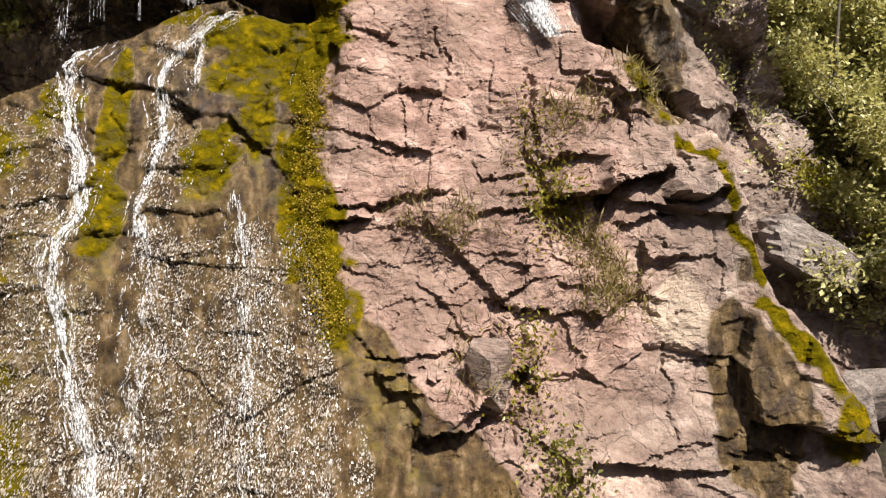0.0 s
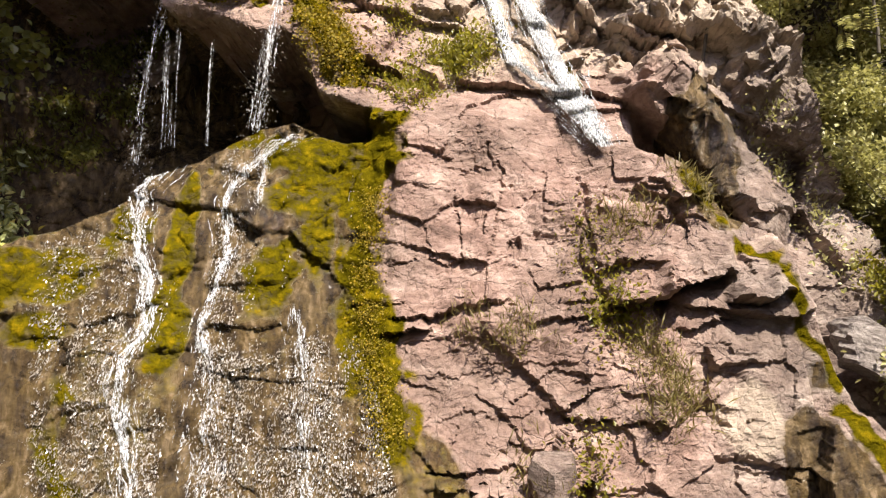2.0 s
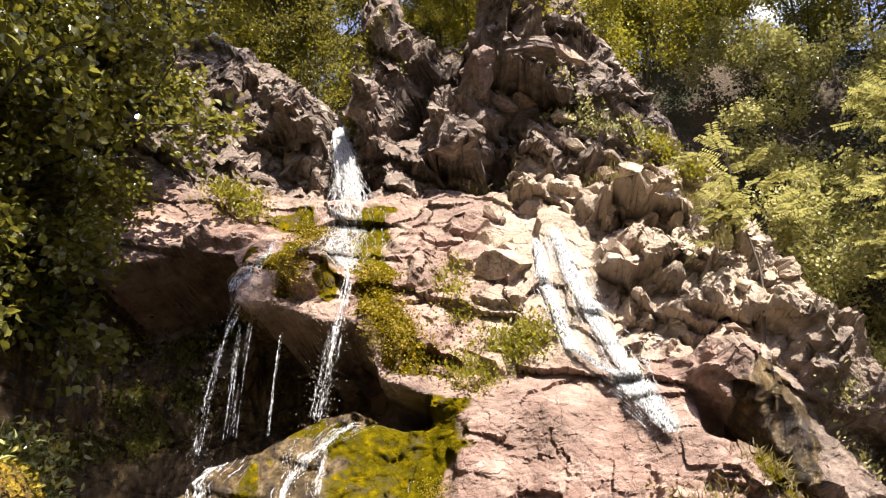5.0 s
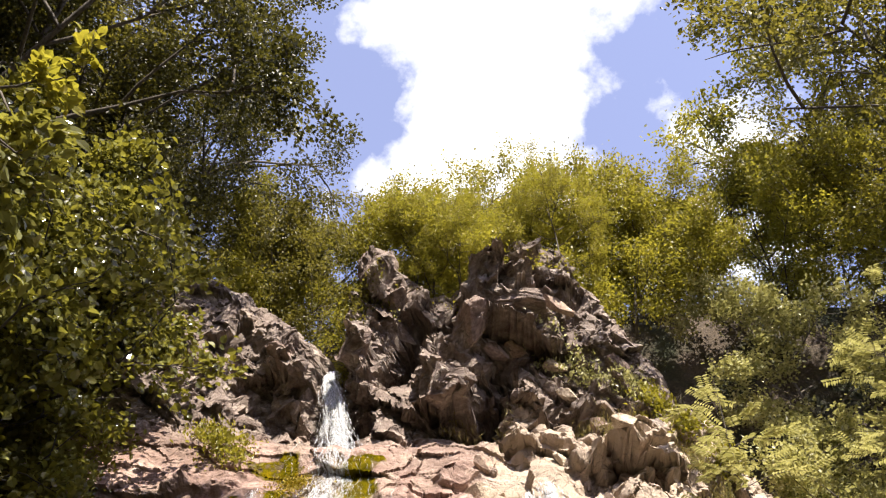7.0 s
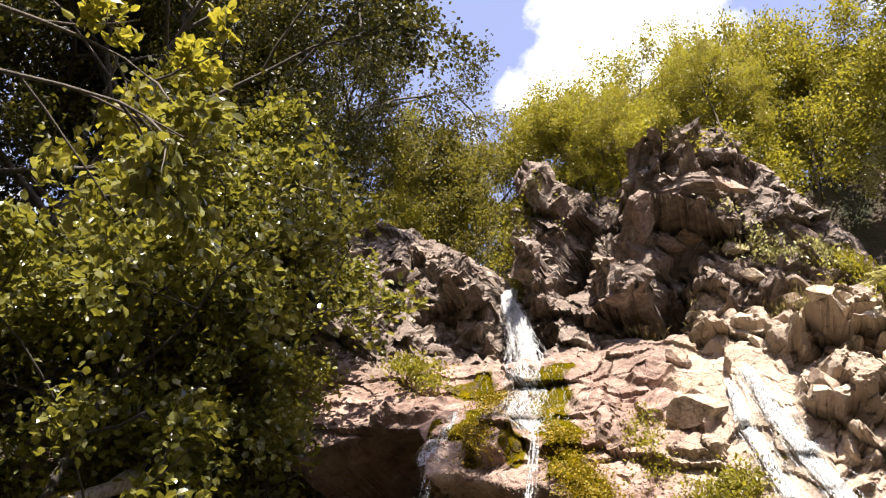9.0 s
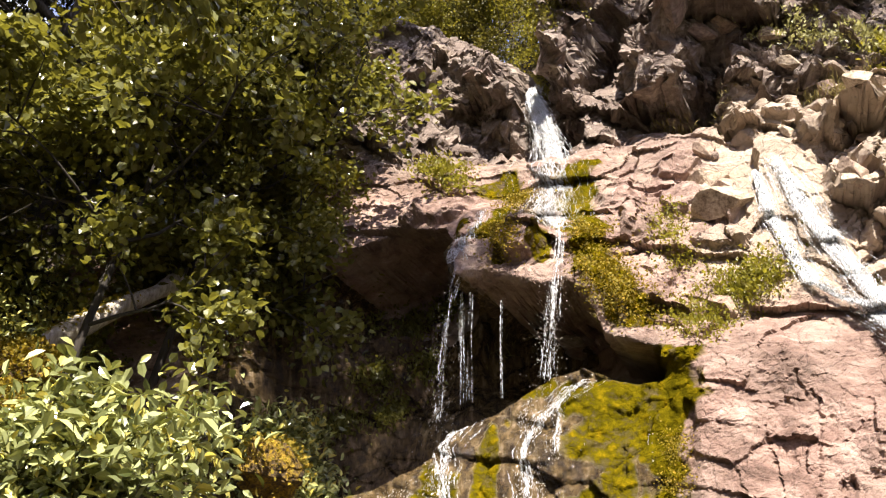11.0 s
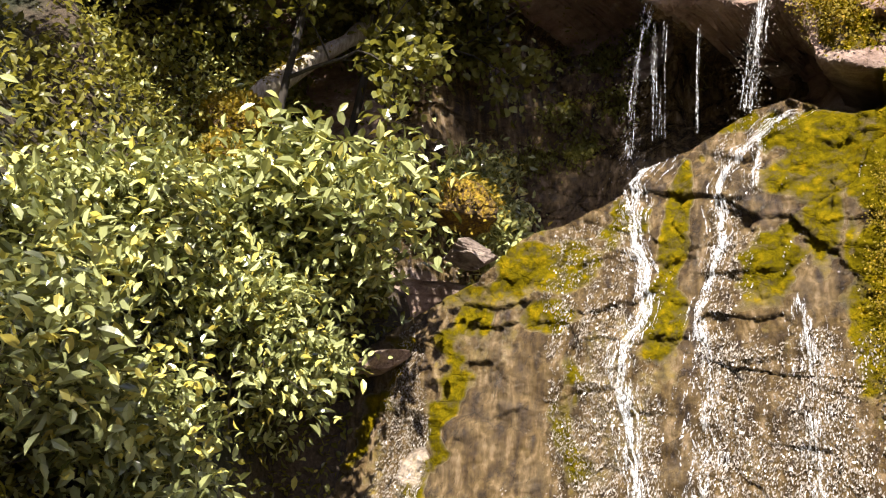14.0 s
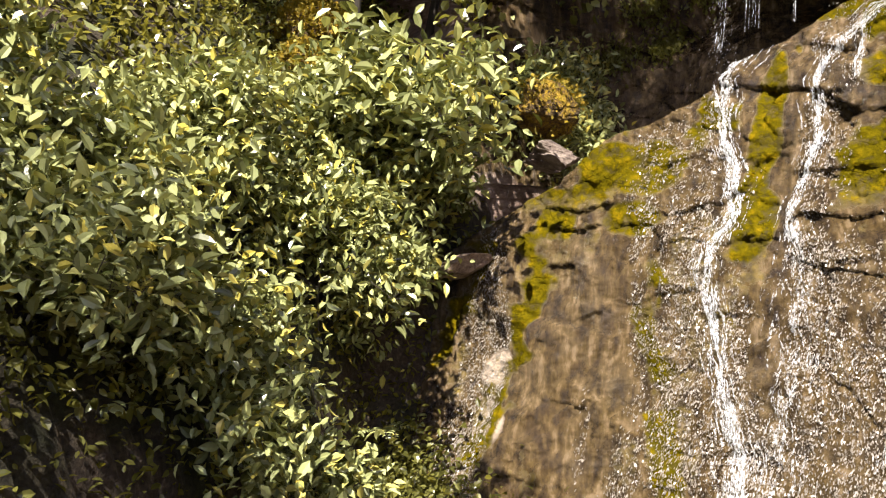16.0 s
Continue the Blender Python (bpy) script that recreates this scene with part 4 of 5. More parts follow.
# ---- running water ----
def strands(rng, path, count, width, lift, thick=(0.008, 0.03), drape=True, piece=(0.15, 0.6)):
    """Ribbons of white water along a path of (x, z) or (x, y, z); widths at its points."""
    path = np.array(path, dtype=float)
    seg = np.concatenate([[0], np.cumsum(np.linalg.norm(np.diff(path, axis=0), axis=1))])
    total = seg[-1]
    verts, faces, start = [], [], 0
    for k in range(count):
        length = total * rng.uniform(*piece)
        s0 = rng.uniform(-0.1, 1.0) * total
        s = np.arange(max(s0, 0), min(s0 + length, total), 0.035)
        if len(s) < 4:
            continue
        c = np.stack([np.interp(s, seg, path[:, i]) for i in range(path.shape[1])], -1)
        w = np.interp(s, seg, width)
        wide = rng.uniform() < 0.4
        off = rng.normal(0, (1.0 if drape else 0.55) if wide else 0.35)
        wander = off + 0.16 * soft_noise(s * 3 + k * 13.7, s * 0 + k, 5) + 0.08 * soft_noise(s * 11, s * 0 + k, 6)
        x = c[:, 0] + wander * w
        z = c[:, -1]
        half = rng.uniform(*thick) * (0.45 if wide else 1.0) * (0.4 + 0.6 * np.sin(np.pi * (np.arange(len(s)) + 0.5) / len(s)))
        half = half * (1 + 0.6 * soft_noise(s * 14, s * 0 + k, 8))
        if drape:
            y = cliff_y(x, z) - lift - rng.uniform(0, 0.03)
        else:
            y = c[:, 1] + rng.normal(0, 0.05)
        a = np.stack([x - half, y + 0.006, z], -1)
        b = np.stack([x, y - half * 0.7, z], -1)
        d = np.stack([x + half, y + 0.006, z], -1)
        verts.append(np.stack([a, b, d], 1).reshape(-1, 3))
        g = start + np.arange(len(s) * 3).reshape(-1, 3)
        faces.append(np.stack([g[:-1, :-1], g[:-1, 1:], g[1:, 1:], g[1:, :-1]], -1).reshape(-1, 4))
        start += len(s) * 3
    return np.concatenate(verts), np.concatenate(faces)


def stream(label, seed, path, count, width, mat, **more):
    v, f = strands(np.random.default_rng(seed), path, count, width, more.pop("lift", 0.03), **more)
    ob = new("waterfall_stream", mesh_data("waterfall_stream", v, f, mat, True))
    return tagged(ob, label, "waterfall", "streams of the waterfall", "stuff")


stream("white water trickling down a mossy slab", 1, [(-3.7, 3.7), (-3.94, 3.29), (-3.78, 2.58), (-3.58, 2.24), (-3.53, 1.79), (-3.63, 1.49), (-3.59, 0.99), (-3.4, 0.39), (-3.1, -0.4), (-2.9, -1.6)],
       760, [0.14, 0.13, 0.08, 0.075, 0.07, 0.09, 0.12, 0.11, 0.12, 0.2], WATER, thick=(0.005, 0.020), piece=(0.01, 0.06))
stream("white water winding over mossy rock", 2, [(-2.3, 4.05), (-2.44, 3.94), (-2.78, 3.58), (-2.98, 3.17), (-2.86, 2.49), (-2.97, 1.79), (-2.9, 1.5)],
       520, [0.12, 0.13, 0.11, 0.08, 0.07, 0.09, 0.14], WATER, thick=(0.005, 0.018), piece=(0.01, 0.08))
stream("thin broken water spreading over a wet slab", 14, [(-2.95, 1.7), (-2.9, 1.4), (-2.75, 0.6), (-2.85, -1.4)], 520, [0.08, 0.14, 0.28, 0.4], WATER_THIN, thick=(0.003, 0.014), piece=(0.01, 0.06))
stream("thin broken water on a dark wet slab", 3, [(-2.1, 2.0), (-1.99, 1.46), (-1.87, 0.76), (-1.8, 0.05), (-1.68, -1.6)], 480, [0.1, 0.16, 0.2, 0.22, 0.3], WATER_THIN, thick=(0.003, 0.014), piece=(0.01, 0.06))
stream("thin white thread beside the main rill", 12, [(-2.6, 3.75), (-2.62, 3.4), (-2.58, 3.1)], 26, [0.06, 0.05, 0.05], WATER, thick=(0.004, 0.012), piece=(0.4, 0.9))
stream("veil of white water fanning over a mossy step", 4, [(-3.2, 8.5), (-3.15, 8.1), (-3.0, 6.9), (-2.65, 6.25)], 330, [0.2, 0.34, 0.4, 0.1], WATER_THIN, thick=(0.003, 0.012))
stream("narrow white fall dropping past a dark hollow", 5, [(-2.6, 9.35, 6.3), (-2.58, 9.15, 5.9), (-2.6, 8.95, 5.4), (-2.7, 8.8, 4.6), (-2.72, 8.7, 4.0)], 85, [0.06, 0.06, 0.08, 0.11, 0.12], WATER, drape=False, thick=(0.003, 0.012), piece=(0.05, 0.3))
stream("slim trickle beside a pink rock step", 6, [(-4.07, 7.3), (-4.0, 6.8), (-3.95, 6.2), (-4.05, 5.8)], 80, [0.03, 0.04, 0.06, 0.14], WATER, thick=(0.004, 0.013))
stream("thin fall dripping past a dark hollow", 7, [(-3.95, 9.0, 5.7), (-4.0, 8.8, 5.2), (-4.05, 8.65, 4.4), (-4.08, 8.55, 3.6)], 34, [0.07, 0.05, 0.05, 0.08], WATER, drape=False, thick=(0.003, 0.009), piece=(0.05, 0.3))
for k, (x, w) in enumerate(((-3.72, 0.02), (-3.3, 0.006), (-3.82, 0.02))):
    stream("single thread of dripping water before a hollow", 70 + k, [(x, 8.85, 5.3), (x - 0.02, 8.8, 4.7), (x - 0.02, 8.75, 3.85)], 9, [w, w, w * 1.6], WATER, drape=False, thick=(0.003, 0.006), piece=(0.3, 0.8))
stream("bright upper fall in a rock notch", 8, [(-3.62, 12.1, 10.6), (-3.60, 11.75, 10.2), (-3.45, 11.5, 9.7), (-3.28, 11.35, 9.0), (-3.15, 11.2, 8.3)], 330, [0.12, 0.14, 0.17, 0.22, 0.34], WATER, drape=False, thick=(0.008, 0.03))
stream("white stream over a pale rock step", 9, [(-0.14, 7.2), (-0.04, 6.08), (0.25, 4.98), (0.69, 4.59), (1.18, 3.75)], 400, [0.05, 0.06, 0.09, 0.08, 0.08], WATER, thick=(0.008, 0.026), lift=0.12, piece=(0.06, 0.35))
stream("white stream fanning over grey rock", 10, [(0.15, 7.2), (0.42, 5.95), (0.79, 4.96), (0.9, 4.5), (1.2, 3.7)], 520, [0.1, 0.16, 0.15, 0.1, 0.08], WATER, thick=(0.008, 0.026), lift=0.12, piece=(0.06, 0.35))


def water_glints(label, seed, count, box, lean=0.0):
    """Countless short pale flecks that stand for the glints of the film that runs down a slab."""
    rng = np.random.default_rng(seed)
    x0, x1, z0, z1 = box
    x, z = rng.uniform(x0, x1, count * 4), rng.uniform(z0, z1, count * 4)
    streak = layers(x * 2.4 + 0.25 * z, z * 0.28, 101, 3) + 0.3 * ramp(z, 1.8, 0.0)
    for top, line in ((3.2, np.interp(z, [-1.6, -0.4, 0.4, 1.0, 1.5, 2.5], [-2.9, -3.1, -3.4, -3.6, -3.62, -3.7])), (1.7, -2.8 + 0.05 * z), (1.8, -1.85 - 0.08 * z)):
        streak = streak + 0.75 * np.exp(-((x - line) / 0.26) ** 2) * (1 - ramp(z, top - 0.3, top))
    dens = streak - 0.12 + 0.5 * layers(x * 9, z * 3.5, 105, 2)
    inside = (x < slab_edge(z) - 0.5 + 0.2 * streak) & (z < rim_height(x) - 0.15)
    keep = np.nonzero((dens > rng.uniform(0.0, 0.9, len(x))) & inside)[0][:count]
    x, z = x[keep], z[keep]
    n = len(x)
    length, half = rng.uniform(0.008, 0.030, n), rng.uniform(0.002, 0.007, n)
    steps = np.linspace(0, 1, 4)
    px = x[:, None] + rng.normal(0, 0.003, (n, 4)).cumsum(1) + lean * steps * length[:, None]
    pz = z[:, None] - steps * length[:, None]
    py = cliff_y(px, pz) - 0.014 + (rng.normal(0, 0.4, n) * length)[:, None] * (steps - 0.5)
    h = half[:, None] * np.array([0.3, 1, 0.9, 0.2])
    tilt = rng.normal(0, 0.45, n)[:, None] * h
    v = np.stack([np.stack([px - h, py + tilt, pz], -1), np.stack([px + h, py - tilt, pz], -1)], 2).reshape(n, 8, 3)
    g = (np.arange(n) * 8)[:, None, None] + np.array([[0, 1, 3, 2], [2, 3, 5, 4], [4, 5, 7, 6]])
    ob = new("water_glints", mesh_data("water_glints", v.reshape(-1, 3), g.reshape(-1, 4), WATER_FILM, True))
    return tagged(ob, label, "water", "", "stuff")


def spray(label, seed, places, count, spread, size):
    """Loose drops and flecks of foam round a fall."""
    rng = np.random.default_rng(seed)
    pts = np.array(places, dtype=float)
    c = pts[rng.integers(0, len(pts), count)] + rng.normal(0, 1, (count, 3)) * spread
    r = size * rng.uniform(0.4, 1.2, count)[:, None]
    k = np.array([[0, 0, 1.6], [1, 0, 0], [0, -1, 0], [-1, 0, 0], [0, 1, 0], [0, 0, -1.6]])
    v = c[:, None] + r[:, None] * k[None]
    g = (np.arange(count) * 6)[:, None, None] + np.array([[0, 1, 2], [0, 2, 3], [0, 3, 4], [0, 4, 1], [5, 2, 1], [5, 3, 2], [5, 4, 3], [5, 1, 4]])
    ob = new("water_drops", mesh_data("water_drops", v.reshape(-1, 3), g.reshape(-1, 3), WATER_FILM, True))
    return tagged(ob, label, "water", "", "stuff")


spray("flecks of water beside a thin fall", 63, [(-4.0, 8.75, 5.0), (-4.05, 8.65, 4.4), (-4.08, 8.55, 3.8), (-4.0, 8.5, 3.6)], 320, (0.10, 0.08, 0.3), 0.006)
spray("flecks of water beside a narrow fall", 64, [(-2.6, 8.95, 5.4), (-2.65, 8.85, 4.9), (-2.7, 8.75, 4.4), (-2.72, 8.65, 4.15)], 420, (0.10, 0.08, 0.25), 0.007)
spray("foam flecks at the foot of the upper fall", 65, [(-3.4, 11.2, 9.0), (-3.3, 11.1, 8.6)], 400, (0.18, 0.1, 0.25), 0.009)
water_glints("pale flecks for the glints of a water film on brown slab", 61, 36000, (-6.2, -0.6, -2.0, 1.9))
water_glints("sparse pale flecks for the glints of water on mossy rock", 62, 5000, (-5.0, -1.2, 1.8, 3.9))

# ---- stones ----
def stone(label, place, size, seed, turn=(0, 0, 0), name="boulder", category="rock", mat=None, group="loose blocks on the cliff", fine=5, bedding=0.012, rugged=0.025):
    """An angular block: a ball cut by random planes along its beds, then roughened."""
    rng = np.random.default_rng(seed)
    bm = bmesh.new()
    bmesh.ops.create_icosphere(bm, subdivisions=fine, radius=1.0)
    p = np.array([v.co[:] for v in bm.verts])
    p = np.sign(p) * np.abs(p) ** 0.8
    for k in range(15):
        d = rng.normal(0, 1, 3) * [1, 1, 1.3]
        d /= np.linalg.norm(d)
        over = p @ d - rng.uniform(0.40, 0.82)
        p -= np.maximum(over, 0)[:, None] * d
    h, j = facets(p[:, 0] * 2.2 + p[:, 1] * 1.7 + seed, p[:, 2] * 5 + seed, seed, 1.2)
    bed = (p[:, 2] * 4 + 0.4 * layers(p[:, 0] * 1.5, p[:, 1] * 1.5, seed, 2)) % 1.0
    p = p * (1 + rugged * h + bedding * bed + 0.015 * layers(p[:, 0] * 6 + p[:, 1] * 5, p[:, 2] * 7, seed, 3))[:, None]
    for v, q in zip(bm.verts, p * np.array(size)):
        v.co = q
    me = bpy.data.meshes.new(name)
    bm.to_mesh(me)
    bm.free()
    me.materials.append(mat or STONE)
    ob = new(name, me)
    ob.matrix_basis = pose(*place, *turn)
    return tagged(ob, label, category, group)


def on_cliff(x, z, out=0.0):
    return (x, float(cliff_y(np.array([x]), np.array([z]))[0]) - out, z)


stone("large layered grey boulder leaning on the cliff", (4.05, 8.75, 1.32), (0.66, 0.55, 0.46), 3, (5, 14, 10), mat=SLATE, bedding=0.08)
stone("angular grey block split by a crack", (4.35, 7.75, -0.05), (0.72, 0.5, 0.40), 5, (0, -18, 8), mat=SLATE)
stone("angular pale block beside a crack", (3.85, 7.45, -0.02), (0.30, 0.4, 0.42), 15, (0, -25, 20), mat=SLATE)
stone("wet white quartz block in a gully", on_cliff(2.5, 3.35, 0.05), (0.2, 0.2, 0.16), 7, (0, 20, 0), mat=QUARTZ)
stone("upright red block wedged in the face", on_cliff(0.42, 0.22, 0.02), (0.24, 0.22, 0.46), 9, (0, 8, 5))
stone("pink wedge of rock under the mossy roof", on_cliff(-2.98, 5.2, 0.15), (0.33, 0.3, 0.2), 11, (0, 12, 0))
stone("pale lichen-spotted block on the cliff", on_cliff(-0.62, 6.55, 0.0), (0.42, 0.35, 0.28), 13, (0, -6, 10), mat=PALE)
stone("pale lichen-spotted block on the cliff", on_cliff(-0.75, 7.2, 0.0), (0.45, 0.35, 0.25), 17, (0, -14, 0), mat=PALE)
CRAG = "angular dark schist block of the summit crag"
for k, (x, z, out, size, turn) in enumerate((
        (-2.75, 12.6, -0.25, (0.50, 0.6, 0.80), (8, -10, 10)), (-2.45, 12.0, -0.2, (0.42, 0.5, 0.42), (0, 25, 30)), (-3.05, 10.4, -0.15, (0.42, 0.5, 0.45), (0, -25, 10)),
        (-1.30, 9.45, -0.15, (0.42, 0.45, 0.46), (10, 25, 20)), (-0.90, 10.8, -0.15, (0.40, 0.5, 0.40), (0, -35, 15)),
        (0.10, 11.2, -0.2, (0.62, 0.6, 0.30), (20, 14, -8)), (-4.25, 10.2, -0.2, (0.5, 0.5, 0.3), (10, 25, 15)))):
    stone(CRAG, on_cliff(x, z, out), size, 500 + k, turn, group="blocks of the crag", bedding=0.05, rugged=0.09)
rng = np.random.default_rng(77)
for k in range(44):
    x, z = rng.uniform(-1.1, 3.0), rng.uniform(4.6, 11.5)
    if x > 3.2 - (z - 4.6) * 0.28 or abs(x - np.interp(z, [3.7, 4.6, 5.0, 6.0, 7.2], [1.2, 0.8, 0.55, 0.2, 0.0])) < 0.42 and z < 7.4:
        continue
    s = float(rng.uniform(0.12, 0.30))
    stone("angular brown block of the broken slope", on_cliff(float(x), float(z), 0.02), (s * 1.2, s * 0.8, s * 0.7), 300 + k, (float(rng.uniform(-20, 20)), float(rng.uniform(15, 60)), float(rng.uniform(-40, 40))), mat=(PALE, None, TAN)[k % 3], fine=4)
stone("pale layered rock at the foot of the bank", on_cliff(-6.3, 1.2, 0.1), (0.45, 0.4, 0.2), 91, (0, -25, 0), mat=TAN)
stone("dark wet block under an orange mossy rock", (-5.95, 8.0, 2.5), (0.42, 0.5, 0.26), 94, (0, 15, 20), rugged=0.1)
stone("orange mossy rock beside the slab", (-5.98, 8.15, 3.2), (0.34, 0.7, 0.46), 93, (0, 10, 0), mat=MOSSY, rugged=0.14)

# ---- trees on the banks and the rim ----
FAR = dict(scatter=0.2, group="trees on the banks")


def oak(seed, place, height, mat=None, **more):
    return tree("oak_tree", place, "tall leafy oak with a dense green crown", "tree", seed, height, 0.2, (4, 5, 13), more.pop("dense", 200), more.pop("leaf", 0.125), mat or LEAF_OAK, **{**FAR, **more})


first_oak = oak(1, at_ground(-12.9, 14.6), 14.0, first=0.3)
# These left oaks look shaded through their darkened leaf colour.
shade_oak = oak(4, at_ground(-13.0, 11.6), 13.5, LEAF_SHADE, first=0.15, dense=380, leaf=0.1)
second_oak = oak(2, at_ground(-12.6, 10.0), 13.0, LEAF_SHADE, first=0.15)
third_oak = oak(3, at_ground(11.4, 14.5), 11.5, LEAF_LIGHT, lean=(-0.1, 0, 1), first=0.35)
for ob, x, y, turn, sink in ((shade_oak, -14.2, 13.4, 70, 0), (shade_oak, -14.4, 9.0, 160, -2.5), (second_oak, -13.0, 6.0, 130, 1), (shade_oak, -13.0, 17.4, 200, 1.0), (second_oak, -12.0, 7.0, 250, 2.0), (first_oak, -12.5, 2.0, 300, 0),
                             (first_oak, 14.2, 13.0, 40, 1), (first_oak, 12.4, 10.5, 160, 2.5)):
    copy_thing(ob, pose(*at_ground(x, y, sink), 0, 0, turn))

# unseen oaks added behind the path, to hold back fill light from the sky
for ob, x, y, turn in ((second_oak, -14, -6, 15), (first_oak, -9, -12, 95), (third_oak, -2, -15, 180), (second_oak, 5, -17, 260), (first_oak, 19, -18, 330)):
    copy_thing(ob, pose(*at_ground(x, y), 0, 0, turn))


def young(seed, x, y, height, mat, label, sink=0.0, **more):
    return tree("young_tree", at_ground(x, y, sink), label, "tree", seed, height, 0.05, (3, 5, 10), more.pop("per_twig", 210), more.pop("leaf", 0.072), mat,
                **{**dict(scatter=0.15, first=0.08, reach=0.46, group="young trees above the cliff"), **more})


YELLOW = "yellow-green young tree growing above the rocks"
a = young(11, -1.9, 14.2, 5.0, LEAF_LIGHT, YELLOW)
b = young(12, 0.8, 15.0, 5.2, LEAF_LIGHT, YELLOW)
for ob, x, y, turn, sink in ((b, -1.0, 15.6, 80, 1.2), (a, 0.6, 13.9, 120, 1.0), (b, 2.6, 15.6, 200, 1.3), (a, 3.6, 14.6, 20, 0.5), (b, -4.2, 17.0, 290, 2.2), (a, -5.2, 15.4, 170, 1.0), (a, 2.4, 14.0, 250, 1.0), (b, 5.0, 15.6, 330, 0), (a, -6.4, 14.6, 100, 0.3), (b, 6.3, 15.2, 140, 0), (a, 7.5, 15.0, 230, 0), (b, 8.6, 14.4, 30, 0), (a, -1.5, 13.2, 40, -3.2)):
    copy_thing(ob, pose(*at_ground(x, y, sink), 0, 0, turn))
g = young(15, -4.7, 14.6, 4.6, LEAF_OAK, "dark green young tree behind the notch of the fall", 0.8)
for x, y, turn, sink in ((-6.0, 14.2, 130, 0.6), (-7.3, 13.6, 240, 0.4)):
    copy_thing(g, pose(*at_ground(x, y, sink), 0, 0, turn))
for ob, x, z, turn, big in ((a, -1.75, 12.2, 30, 0.55), (b, -1.15, 11.9, 150, 0.5), (a, -2.2, 12.7, 250, 0.5), (b, 0.9, 12.5, 60, 0.45), (a, -3.6, 10.9, 320, 0.4)):
    copy_thing(ob, pose(*on_cliff(x, z, -0.25), 0, 0, turn) @ Matrix.Scale(big, 4))
GREYISH = "grey-green leafy shrub on the steep slope"
c = young(13, 5.2, 11.2, 3.8, LEAF_GREY, GREYISH, group="shrubs on the slope", per_twig=150, leaf=0.08, upward=1.7, scatter=0.11)
d = young(14, 5.6, 9.8, 2.6, LEAF_GREY, GREYISH, group="shrubs on the slope", per_twig=150, leaf=0.07, upward=1.7, scatter=0.09)
for ob, x, y, turn, sink in ((c, 4.3, 12.7, 10, 0.4), (c, 5.2, 12.9, 130, 0.4), (c, 5.8, 12.5, 230, 0.4), (d, 4.7, 12.5, 300, 0.2), (d, 4.0, 12.35, 80, 0.2), (c, 6.4, 12.4, 60, 0), (d, 5.9, 9.0, 100, 0), (c, 6.4, 10.2, 150, 0.5), (c, 8.8, 10.6, 20, 0), (c, 5.4, 13.4, 190, 0.3), (c, 8.4, 11.6, 280, 0), (d, 6.4, 7.6, 190, 0.4), (c, 5.9, 9.6, 110, 0.8)):
    copy_thing(ob, pose(*at_ground(x, y, sink), 0, 0, turn))

hazel = tree("hazel_tree", at_ground(-8.1, 6.3, 0.6), "leafy hazel with glossy rounded leaves in the sun", "tree", 31, 9.0, 0.07, (4, 5, 13), 66, 0.125, LEAF_HAZEL, fine=True, first=0.27, reach=0.25,
             width=0.75, lean=(0.26, 0.03, 1), scatter=0.14, group="hazels", bark=BARK_DARK)
copy_thing(hazel, pose(*at_ground(-8.2, 7.8, 0.3), 0, 0, 25) @ Matrix.Scale(1.1, 4))
copy_thing(hazel, pose(*on_cliff(-7.7, 4.8, 0.1), 0, 0, -12) @ Matrix.Scale(0.85, 4))


BUSHES_ON_WALL = ((-6.6, 1.95, 200), (-6.7, 2.7, 330))


def bush(seed, x, y, height, label="dense sunlit bush with broad light-green leaves", mat=None, **more):
    return tree("leafy_bush", at_ground(x, y), label, "bush", seed, height, 0.02, (4, 4, 7), 17, 0.125, mat or LEAF_BUSH,
                **{**dict(fine=True, first=0.1, reach=0.5, scatter=0.15, stems=2, width=0.42, group="bushes on the bank"), **more})


e = bush(41, -5.25, 3.0, 1.25)
f = bush(42, -5.55, 3.9, 1.2)
for ob, x, y, turn in ((f, -5.0, 2.1, 90), (e, -6.2, 4.6, 140), (f, -6.7, 5.4, 210), (f, -5.9, 2.5, 300), (e, -6.4, 3.6, 70), (e, -5.5, 1.3, 10), (e, -6.9, 6.0, 120)):
    copy_thing(ob, pose(*at_ground(x, y), 0, 0, turn))
for x, z, turn in BUSHES_ON_WALL:
    copy_thing(e, pose(*on_cliff(x, z, -0.05), 12, 8, turn))
for x, y, turn, big in ((-6.9, 5.6, 30, 1.1), (-6.85, 6.0, 110, 1.5), (-7.0, 4.9, 280, 1.0)):
    copy_thing(f, pose(*at_ground(x, y), 0, 0, turn) @ Matrix.Scale(big, 4))
stone("mound of bright yellow moss under a log", (-8.5, 6.25, 4.2), (0.60, 0.5, 0.5), 95, (0, -8, 30), name="mossy_mound", mat=MOSSY, rugged=0.14)
stone("pale mossy rock among bank undergrowth", (-8.2, 5.9, 3.6), (0.5, 0.4, 0.45), 96, (0, 10, 60), name="mossy_mound", mat=MOSSY, rugged=0.14)
for k, (x, z, s) in enumerate(((-10.4, 7.7, 0.55), (-9.2, 6.9, 0.35), (-9.3, 6.0, 0.5), (-9.8, 5.65, 0.4))):
    stone("pale weathered rock among bank undergrowth", on_cliff(x, z, 0.3), (s, s * 0.7, s * 0.55), 400 + k, (0, -30, 20 * k), mat=PALE, group="rocks on the bank")
shrub = tree("bank_shrub", at_ground(-10.6, 5.4), "loose leafy shrub on a steep sunny bank", "bush", 45, 2.4, 0.025, (4, 4, 8), 22, 0.11, LEAF_BANK, fine=True, first=0.1, reach=0.48, scatter=0.15, stems=2, width=0.55, group="shrubs on the bank")
